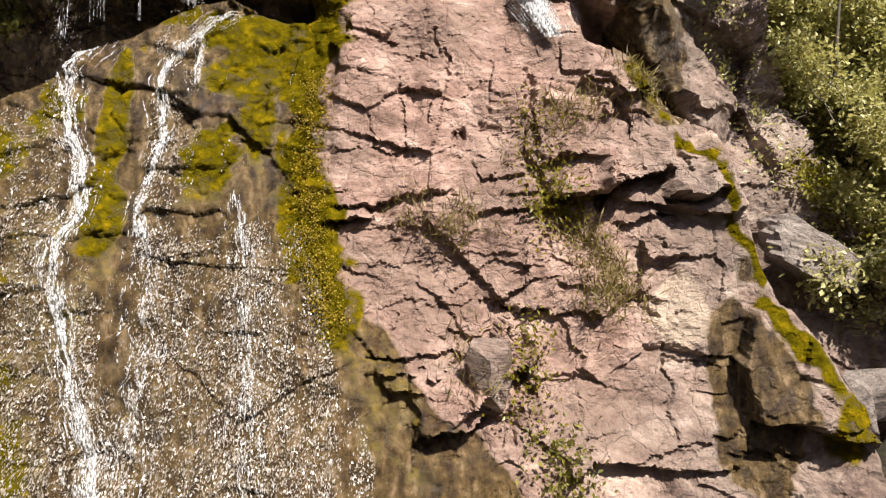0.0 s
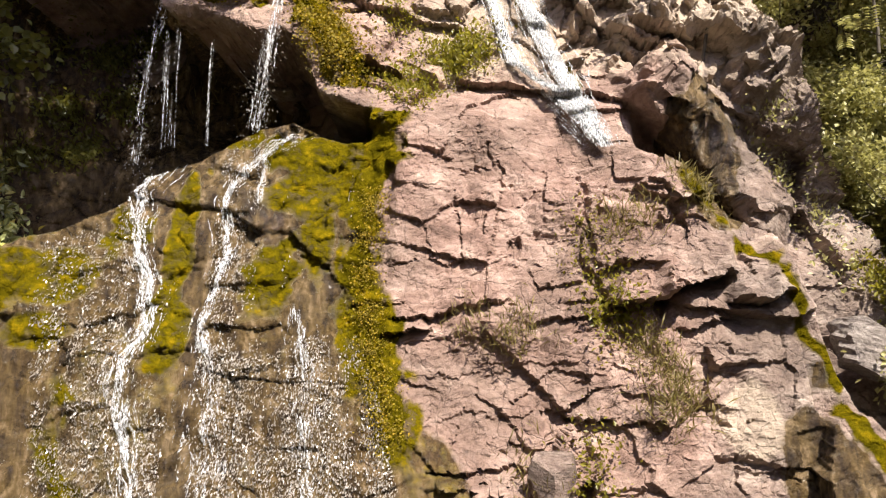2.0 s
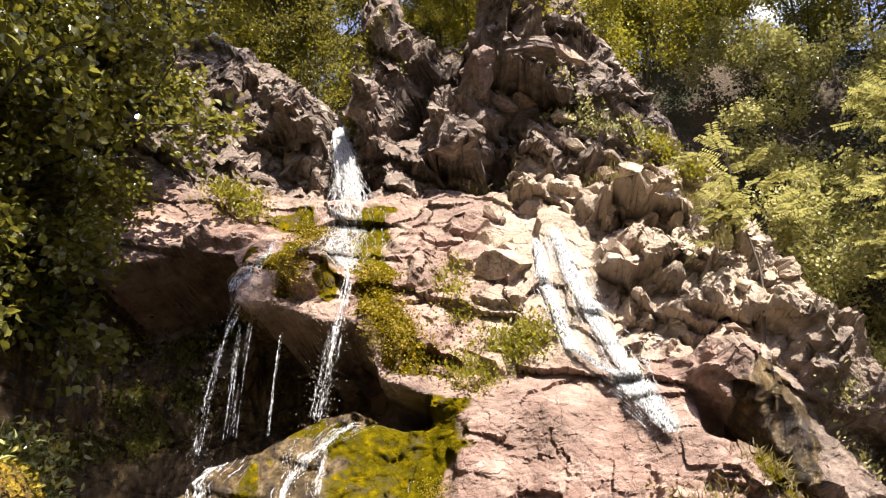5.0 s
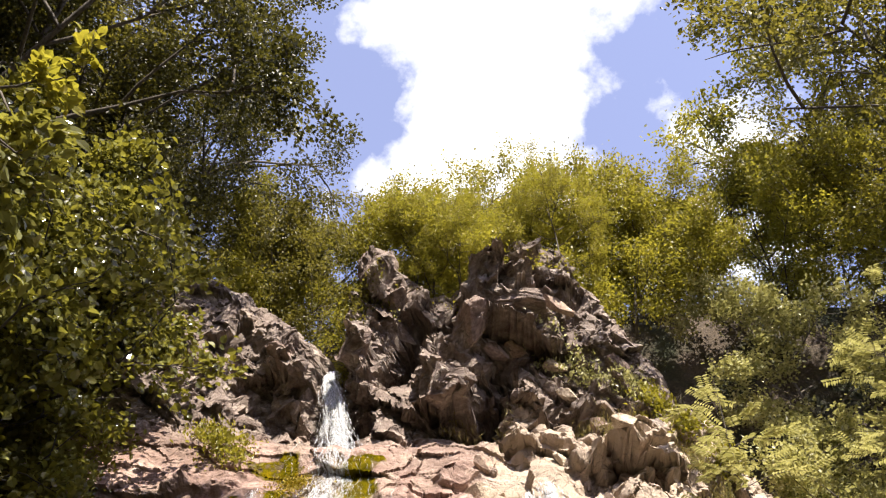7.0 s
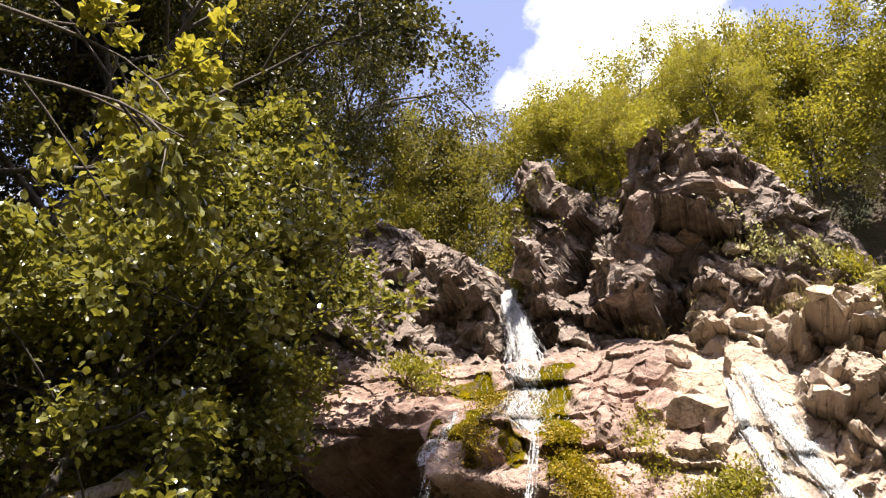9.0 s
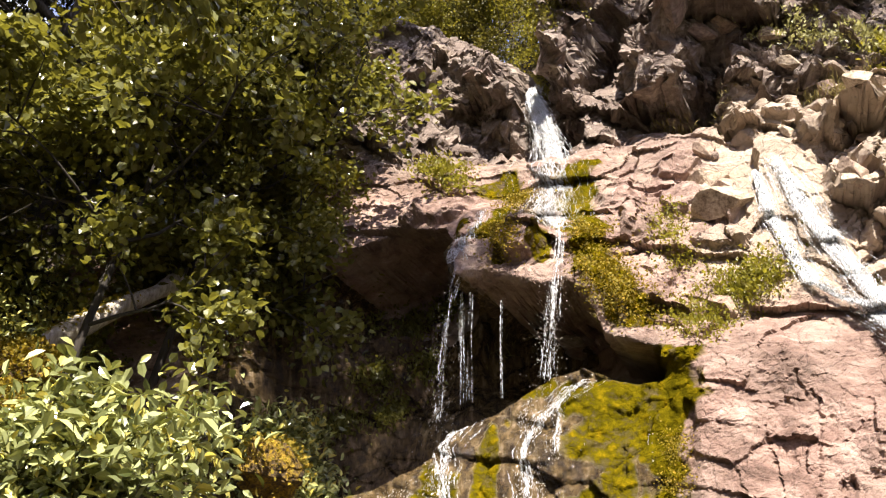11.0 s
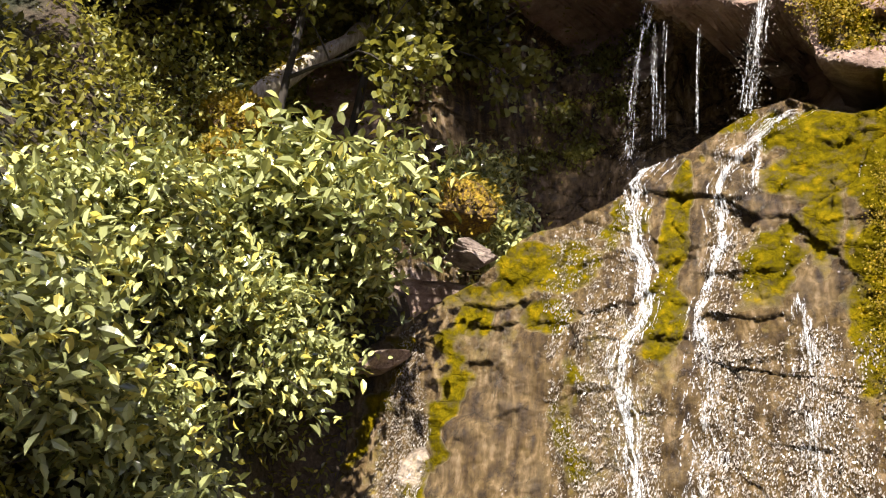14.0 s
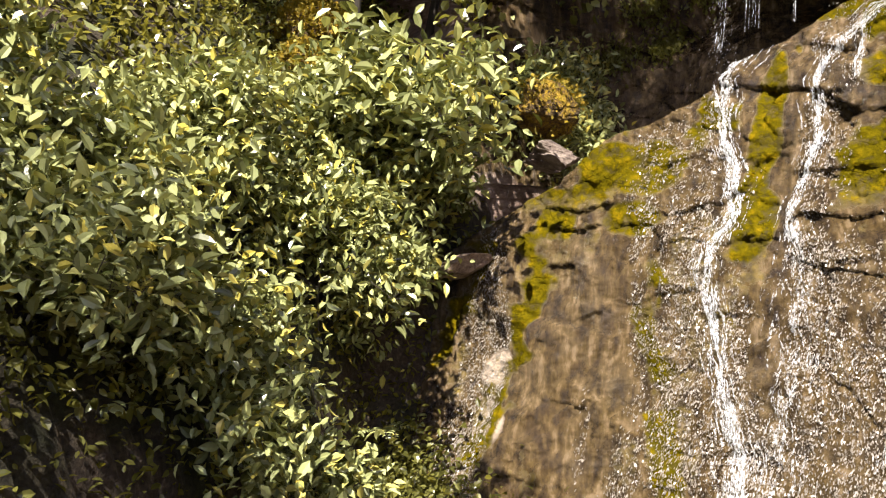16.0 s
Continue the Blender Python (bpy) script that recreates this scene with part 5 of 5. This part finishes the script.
for x, y, turn, big in ((-11.0, 6.0, 60, 1.2), (-10.4, 4.6, 150, 1.0)):
    copy_thing(shrub, pose(*at_ground(x, y), 0, 0, turn) @ Matrix.Scale(big, 4))
# ---- the tree behind the path, whose boughs hang over it ----
alder = tree("alder_tree", at_ground(-8.2, -1.0), "leafy alder on the bank with boughs over the path", "tree", 81, 5.5, 0.12, (4, 5, 10), 90, 0.10, LEAF_OAK, first=0.35, reach=0.34, scatter=0.16, group="trees on the banks")


def unseen_shade_tree():
    """An added tree out of view behind the path; leaves of one high limb shade the left wall."""
    rng = np.random.default_rng(83)
    base = np.array(at_ground(-6.8, -3.2))
    t = np.linspace(0, 1, 12)[:, None]
    trunk = np.concatenate([t * np.array([0.5, 0.6, 18.5]) + 0.12 * rng.normal(0, 1, (12, 3)) * [1, 1, 0], 0.2 - 0.15 * t], 1)
    tip = np.array([-0.3, 2.2, 17.0]) - base
    limb0 = trunk[8, :3]
    limb = np.concatenate([limb0 + (tip - limb0) * t + np.array([0, 0, 0.9]) * np.sin(np.pi * t), 0.08 - 0.055 * t], 1)
    lines, twigs = [trunk, limb], []
    # leaf clusters set on the sun's line to the wall, to cast its shade
    for k in range(24):
        a = k * 2.4
        tip = np.array([-0.3, 2.1, 17.0] if k < 11 else [-1.3, 0.1, 17.0] if k < 18 else [-1.3, 1.3, 17.0]) - base
        w = unit(np.array([math.cos(a), 1.2 * math.sin(a), rng.uniform(-0.5, 0.4)]))
        grow(rng, tip + rng.normal(0, 0.25, 3), w, rng.uniform(1.0, 1.5), 0.02, 1, lines, twigs, 0.6, -0.02, (6,))
    ob = thing("ash_tree", tuple(base), "unseen tall tree added to shade the wall with one high limb", "tree", "trees on the banks")
    v, f = tubes(lines, 6)
    part("trunk", mesh_data("trunk", v, f, BARK, True), ob)
    v, f = foliage(rng, twigs, 70, 0.13, 0.16, False)
    part("crown", mesh_data("crown", v, f, LEAF_OAK, False), ob)


unseen_shade_tree()


def bough(label, start, way, length, seed, leaf, per_twig, root, mat=None, group="overhanging boughs"):
    """A single leafy branch that reaches into view."""
    rng = np.random.default_rng(seed)
    lines, twigs = [], []
    grow(rng, (0, 0, 0), unit(np.array(way, dtype=float)), length, 0.018, 2, lines, twigs, 0.5, -0.08, (4, 5))
    back = np.array(root) - np.array(start)
    t = np.linspace(0, 1, 9)[:, None]
    lines.append(np.concatenate([back * (1 - t) + np.array([0, 0, 0.35]) * np.sin(np.pi * t), 0.05 - 0.032 * t], 1))
    ob = thing("overhanging_branch", start, label, "branch", group)
    v, f = tubes(lines, 5)
    part("stem", mesh_data("stem", v, f, BARK, True), ob)
    v, f = foliage(rng, twigs, per_twig, leaf, 0.03, True, 0.6)
    part("leaf_sprays", mesh_data("leaf_sprays", v, f, mat or LEAF_HAZEL, False), ob)
    return ob


bough("leafy branch hanging over the path", (-3.5, 1.2, 4.9), (0.8, 0.45, -0.2), 1.7, 5, 0.075, 40, (-8.1, -0.9, 6.6))
bough("leafy branch with sunlit yellow-green leaves", (-3.4, 1.3, 5.4), (0.85, 0.35, -0.05), 1.2, 6, 0.075, 34, (-8.1, -0.95, 7.4), LEAF_LIGHT)


# ---- plants on the cliff ----
def clump(name, label, category, points, count, size, mat, seed, width=0.45, group="plants on the cliff", spread=0.16, up=0.6, fine=False):
    """A patch of herbs rooted in the rock: leaves that stand out from the face."""
    rng = np.random.default_rng(seed)
    pts = np.array(points, dtype=float)
    k = rng.integers(0, len(pts), count)
    x = pts[k, 0] + rng.normal(0, spread, count)
    z = pts[k, 1] + rng.normal(0, spread, count)
    y = cliff_y(x, z) - np.abs(rng.normal(0, 0.09, count)) - 0.02
    cx, cz = float(pts[:, 0].mean()), float(pts[:, 1].mean())
    origin = np.array([cx, float(cliff_y(np.array([cx]), np.array([cz]))[0]), cz])
    axis = rng.normal(0, 0.6, (count, 3)) + [0, -0.5, up]
    normal = rng.normal(0, 0.5, (count, 3)) + [0, -0.5, 0.7]
    v, f = leaves(np.stack([x, y, z], -1) - origin, axis, normal, size * rng.uniform(0.5, 1.2, count), width, fine)
    ob = new(name, mesh_data(name, v, f, mat, False))
    ob.location = origin
    return tagged(ob, label, category, group, "stuff")


WEEDS, TUFT = "low green weeds growing in a rock crack", "dry yellow grass tuft on a rock ledge"
for k, (pts, n, size, mat) in enumerate((
        ([(0.9, 2.84), (0.95, 2.5), (1.03, 2.22)], 260, 0.055, LEAF_LIGHT), ([(1.05, 2.0), (1.14, 1.75), (1.25, 1.8)], 600, 0.06, LEAF_LIGHT),
        ([(0.82, 0.56), (0.79, 0.3), (0.77, 0.0)], 420, 0.06, LEAF_LIGHT), ([(1.05, -0.4), (1.1, -0.64), (1.15, -0.85)], 400, 0.07, LEAF_BANK),
        ([(-1.33, 6.5), (-1.28, 6.1), (-1.2, 5.7)], 700, 0.06, LEAF_LIGHT), ([(-0.7, 5.2), (-0.9, 4.8), (-1.0, 4.6), (-0.5, 5.05), (-1.2, 4.8), (-0.3, 5.2)], 2200, 0.06, LEAF_LIGHT),
        ([(-0.3, 5.3), (-0.5, 5.2), (-0.15, 5.3)], 500, 0.08, LEAF_LIGHT), ([(1.3, 9.6), (1.7, 9.3), (1.0, 9.9)], 900, 0.08, LEAF_GREY),
        ([(2.0, 8.9), (2.4, 8.3), (2.8, 7.6)], 1500, 0.09, LEAF_LIGHT), ([(0.4, 10.4), (0.7, 10.2)], 500, 0.08, LEAF_GREY),
        ([(-4.9, 8.3), (-4.6, 8.0), (-5.2, 8.6)], 1200, 0.08, LEAF_LIGHT), ([(3.3, 4.2), (3.5, 3.6), (3.8, 3.0), (3.9, 2.4)], 500, 0.07, LEAF_GREY), ([(-6.0, 4.4), (-5.6, 5.2), (-6.3, 5.0), (-6.6, 4.2), (-5.9, 6.0), (-5.4, 6.4)], 3200, 0.09, LEAF_HAZEL),
        ([(4.6, 1.9), (4.3, 2.2), (5.0, 1.5)], 1200, 0.08, LEAF_LIGHT), ([(-2.9, 12.0), (-3.2, 11.5), (-3.5, 11.2)], 1200, 0.09, LEAF_OAK))):
    clump("weed_clump", WEEDS, "weeds", pts, n, size, mat, 200 + k)
for k, (pts, n) in enumerate((([(1.44, 1.47), (1.6, 1.2)], 500), ([(1.74, 0.98), (1.5, 0.9)], 420), ([(1.5, 2.85), (1.2, 2.75)], 300), ([(0.3, 0.2), (0.25, 0.45)], 120), ([(0.1, 1.6), (-0.3, 1.75), (0.2, 1.75)], 350),
                              ([(-1.3, 8.9), (-0.9, 8.8), (-0.6, 8.9)], 900), ([(1.3, 8.2), (1.0, 8.6)], 600), ([(-0.5, 12.6), (-0.2, 13.0)], 600), ([(2.0, 3.2), (2.1, 3.1)], 300), ([(2.6, 7.0), (2.3, 7.6)], 700), ([(-4.2, 5.3), (-2.2, 4.9)], 100))):
    clump("grass_tuft", TUFT, "grass", pts, n, 0.16, GRASS, 230 + k, 0.07, "grass tufts on the cliff", 0.13, 0.9)
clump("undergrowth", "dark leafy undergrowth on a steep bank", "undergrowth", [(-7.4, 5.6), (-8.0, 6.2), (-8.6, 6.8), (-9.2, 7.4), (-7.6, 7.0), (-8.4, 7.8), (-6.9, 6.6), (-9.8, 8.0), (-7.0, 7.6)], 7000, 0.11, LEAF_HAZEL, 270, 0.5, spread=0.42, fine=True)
# the paler leaf colour stands for sun on some of the undergrowth
clump("undergrowth", "scattered leaves coloured pale as if sunlit on a bank", "undergrowth", [(-7.6, 5.9), (-8.4, 6.5), (-9.0, 7.1), (-7.8, 7.3), (-8.8, 8.0), (-9.6, 7.6)], 1300, 0.11, LEAF_BUSH, 271, 0.5, spread=0.45, fine=True)
clump("moss_cushion", "thick yellow moss cushions beside the wet slab", "moss", [(-1.08, 0.75), (-1.15, 1.0), (-1.22, 1.25), (-1.3, 1.55), (-1.35, 1.9), (-1.38, 2.3), (-1.38, 2.7), (-1.35, 3.1)], 3500, 0.022, LEAF_MOSS, 260, 0.9, "moss on the cliff", 0.09, 0.4)
clump("moss_cushion", "thick yellow moss cushions beside the fall", "moss", [(-2.1, 5.6), (-2.0, 5.2), (-1.75, 5.0), (-2.3, 6.2), (-3.3, 6.1), (-3.6, 6.6), (-3.6, 7.4)], 6000, 0.035, LEAF_MOSS, 261, 0.9, "moss on the cliff", 0.16, 0.4)


# ---- the left bank: herbs, ferns and a fallen log ----
def herb_patch(label, places, count, size, mat, seed, height=0.5):
    rng = np.random.default_rng(seed)
    pts = np.array(places, dtype=float)
    k = rng.integers(0, len(pts), count)
    x, y = pts[k, 0] + rng.normal(0, 0.5, count), pts[k, 1] + rng.normal(0, 0.5, count)
    z = ground_z(x, y) + np.abs(rng.normal(0, height * 0.6, count)) + 0.03
    origin = np.array(at_ground(float(pts[:, 0].mean()), float(pts[:, 1].mean())))
    v, f = leaves(np.stack([x, y, z], -1) - origin, rng.normal(0, 0.7, (count, 3)) + [0.3, -0.2, 0.1], rng.normal(0, 0.5, (count, 3)) + [0.1, -0.2, 1.0], size * rng.uniform(0.5, 1.2, count), 0.5, True)
    ob = new("herb_patch", mesh_data("herb_patch", v, f, mat, False))
    ob.location = origin
    return tagged(ob, label, "herbs", "herbs on the bank", "stuff")


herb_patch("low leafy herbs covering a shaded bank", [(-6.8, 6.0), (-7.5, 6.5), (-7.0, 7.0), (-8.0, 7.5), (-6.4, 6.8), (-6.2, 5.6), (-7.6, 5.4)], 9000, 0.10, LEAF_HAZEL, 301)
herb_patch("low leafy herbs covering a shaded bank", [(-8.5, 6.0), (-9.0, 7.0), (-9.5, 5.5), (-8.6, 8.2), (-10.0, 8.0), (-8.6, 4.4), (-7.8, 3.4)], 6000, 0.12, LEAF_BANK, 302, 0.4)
# herbs in the pale bush colour, so that they look sunlit
herb_patch("broad-leaved herbs coloured pale as if sunlit on a bank", [(-7.6, 6.2), (-8.2, 6.6), (-8.8, 7.0), (-9.4, 6.0), (-8.4, 5.4), (-10.0, 7.4), (-9.6, 7.6)], 3200, 0.11, LEAF_BUSH, 304, 0.6)
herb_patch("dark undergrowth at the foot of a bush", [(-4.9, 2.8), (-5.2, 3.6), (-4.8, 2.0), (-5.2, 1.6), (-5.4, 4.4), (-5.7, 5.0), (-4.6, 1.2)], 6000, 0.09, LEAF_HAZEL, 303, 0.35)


def fern(place, seed, size=0.55, mat=None, label="green fern with arching fronds on the bank", group="ferns", name="fern", count=9, lift=0.9):
    rng = np.random.default_rng(seed)
    base, axis, normal, length = [], [], [], []
    lines = []
    for k in range(count):
        a = rng.uniform(0, 2 * np.pi)
        s = size * rng.uniform(0.7, 1.15)
        t = np.linspace(0, 1, 13)
        out = np.array([math.cos(a), math.sin(a), 0])
        p = out * (t * s)[:, None] + np.array([0, 0, 1]) * (s * lift * (t - 0.75 * t * t))[:, None]
        lines.append(np.concatenate([p, 0.005 * (1.1 - t)[:, None]], 1))
        d = unit(np.gradient(p, axis=0))
        side = np.cross(out, [0, 0, 1.0])
        for i in range(2, 13):
            for sg in (-1, 1):
                base.append(p[i])
                axis.append(side * sg + d[i] * 0.45)
                normal.append(np.cross(side, d[i]) * (1 if np.cross(side, d[i])[2] > 0 else -1) + rng.normal(0, 0.15, 3))
                length.append(s * 0.26 * math.sin(math.pi * (0.12 + 0.85 * t[i])) + 0.02)
    ob = thing(name, place, label, "fern" if name == "fern" else "plant", group)
    v, f = tubes(lines, 4)
    part("stalks", mesh_data("stalks", v, f, BARK, True), ob)
    v, f = leaves(np.array(base), np.array(axis), np.array(normal), np.array(length), 0.3, True)
    part("fronds", mesh_data("fronds", v, f, mat or LEAF_BUSH, False), ob)
    return ob


first_fern = fern(at_ground(-6.6, 5.7), 1)
for k, (x, y) in enumerate(((-7.0, 6.6), (-7.4, 5.8), (-6.2, 6.6), (-7.8, 6.9), (-6.9, 5.0))):
    copy_thing(first_fern, pose(*at_ground(x, y), 8, -14, 70 * k))


def fallen_log():
    rng = np.random.default_rng(8)
    t = np.linspace(0, 1, 24)
    a, b = np.array([-8.35, 6.35, 4.62]), np.array([-8.15, 8.7, 6.35])
    p = a + (b - a) * t[:, None] + 0.05 * np.stack([soft_noise(t * 5, t * 0, 3), soft_noise(t * 5, t * 0 + 4, 4), soft_noise(t * 4, t * 0 + 8, 5)], -1)
    r = 0.13 + 0.03 * soft_noise(t * 9, t * 0, 9)
    r[0], r[-1] = 0.01, 0.01
    ob = thing("fallen_log", tuple(a), "pale weathered fallen log with yellow moss", "log")
    v, f = tubes([np.concatenate([p - a, r[:, None]], 1)], 12)
    part("log", mesh_data("log", v, f, DEADWOOD, True), ob)
    n = 1800
    q = rng.uniform(0.05, 0.55, n)
    c = p[0] - a + (p[-1] - p[0]) * q[:, None] + rng.normal(0, 0.07, (n, 3)) * [1, 1, 0.3] + [0, 0, 0.09]
    v, f = leaves(c, rng.normal(0, 1, (n, 3)), rng.normal(0, 0.4, (n, 3)) + [0, 0, 1], rng.uniform(0.02, 0.05, n), 0.9, False)
    part("moss", mesh_data("moss", v, f, LEAF_MOSS, False), ob, "bright yellow moss on the log")
    return ob


fallen_log()


def moss_tufts(label, centre, size, count, seed):
    """Loose tufts of moss over the top of a rock."""
    rng = np.random.default_rng(seed)
    d = unit(rng.normal(0, 1, (count, 3)) * [1, 1, 0.7] + [0, -0.2, 0.7])
    v, f = leaves(d * np.array(size) * rng.uniform(0.72, 0.95, (count, 1)), rng.normal(0, 0.7, (count, 3)) + d, d + rng.normal(0, 0.3, (count, 3)), rng.uniform(0.025, 0.07, count), 0.6, False)
    ob = new("moss_tuft", mesh_data("moss_tuft", v, f, LEAF_MOSS, False))
    ob.location = centre
    return tagged(ob, label, "moss", "moss on rocks", "stuff")


moss_tufts("loose yellow moss on a mound", (-8.5, 6.25, 4.2), (0.60, 0.5, 0.5), 2600, 401)
moss_tufts("loose yellow moss on a bank rock", (-8.2, 5.9, 3.6), (0.5, 0.4, 0.45), 1600, 402)
moss_tufts("yellow moss on a dark rock beside the slab", (-5.98, 8.05, 3.15), (0.34, 0.7, 0.44), 450, 403)


# ---- saplings with feathered leaves on the right slope ----
def sapling(place, seed, height, label="slim sapling with feathered light-green leaves"):
    rng = np.random.default_rng(seed)
    t = np.linspace(0, 1, 12)
    trunk = np.stack([0.10 * soft_noise(t * 3, t * 0 + seed, 2) * height * 0.3, 0.06 * soft_noise(t * 3, t * 0 + seed, 3) * height * 0.3, t * height, 0.022 * (1.1 - t)], -1)
    lines, base, axis, normal, length = [trunk], [], [], [], []
    for k in range(16):
        u = rng.uniform(0.35, 1.0)
        p0 = np.array([np.interp(u, t, trunk[:, i]) for i in range(3)])
        a, s = rng.uniform(0, 2 * np.pi), rng.uniform(0.5, 0.9)
        out = np.array([math.cos(a), math.sin(a), 0.15])
        q = np.linspace(0, 1, 12)
        p = p0 + out * (q * s)[:, None] + np.array([0, 0, 1]) * (0.35 * s * (q - 1.1 * q * q))[:, None]
        lines.append(np.concatenate([p, 0.006 * (1.1 - q)[:, None]], 1))
        for j in range(2, 6):
            b0, bs = p[2 * j], s * 0.42
            way = unit(out + rng.normal(0, 0.6, 3) * [1, 1, 0.4])
            side = unit(np.cross(way, [0, 0, 1.0]))
            for i in range(8):
                for sg in (-1, 1):
                    base.append(b0 + way * bs * (0.15 + 0.11 * i))
                    axis.append(side * sg + way * 0.35 + [0, 0, -0.15])
                    normal.append(np.array([0, 0, 1.0]) + rng.normal(0, 0.25, 3))
                    length.append(0.10 * rng.uniform(0.8, 1.15))
    ob = thing("sapling", place, label, "sapling", "saplings on the slope")
    v, f = tubes(lines[:1], 5)
    part("trunk", mesh_data("trunk", v, f, BARK, True), ob)
    for line in lines[1:]:
        v, f = tubes([line], 5)
        part("branch", mesh_data("branch", v, f, BARK, True), ob)
    v, f = leaves(np.array(base), np.array(axis), np.array(normal), np.array(length), 0.35, True)
    part("crown", mesh_data("crown", v, f, LEAF_GREY, False), ob)
    return ob


near_sapling = sapling(on_cliff(2.6, 4.7), 1, 3.4)
for k, (x, y, z) in enumerate(((4.6, 9.4, 3.4), (4.9, 10.4, 5.2), (5.4, 10.6, 6.8))):
    copy_thing(near_sapling, pose(x, y, z, 4, -6, 75 * k + 40))
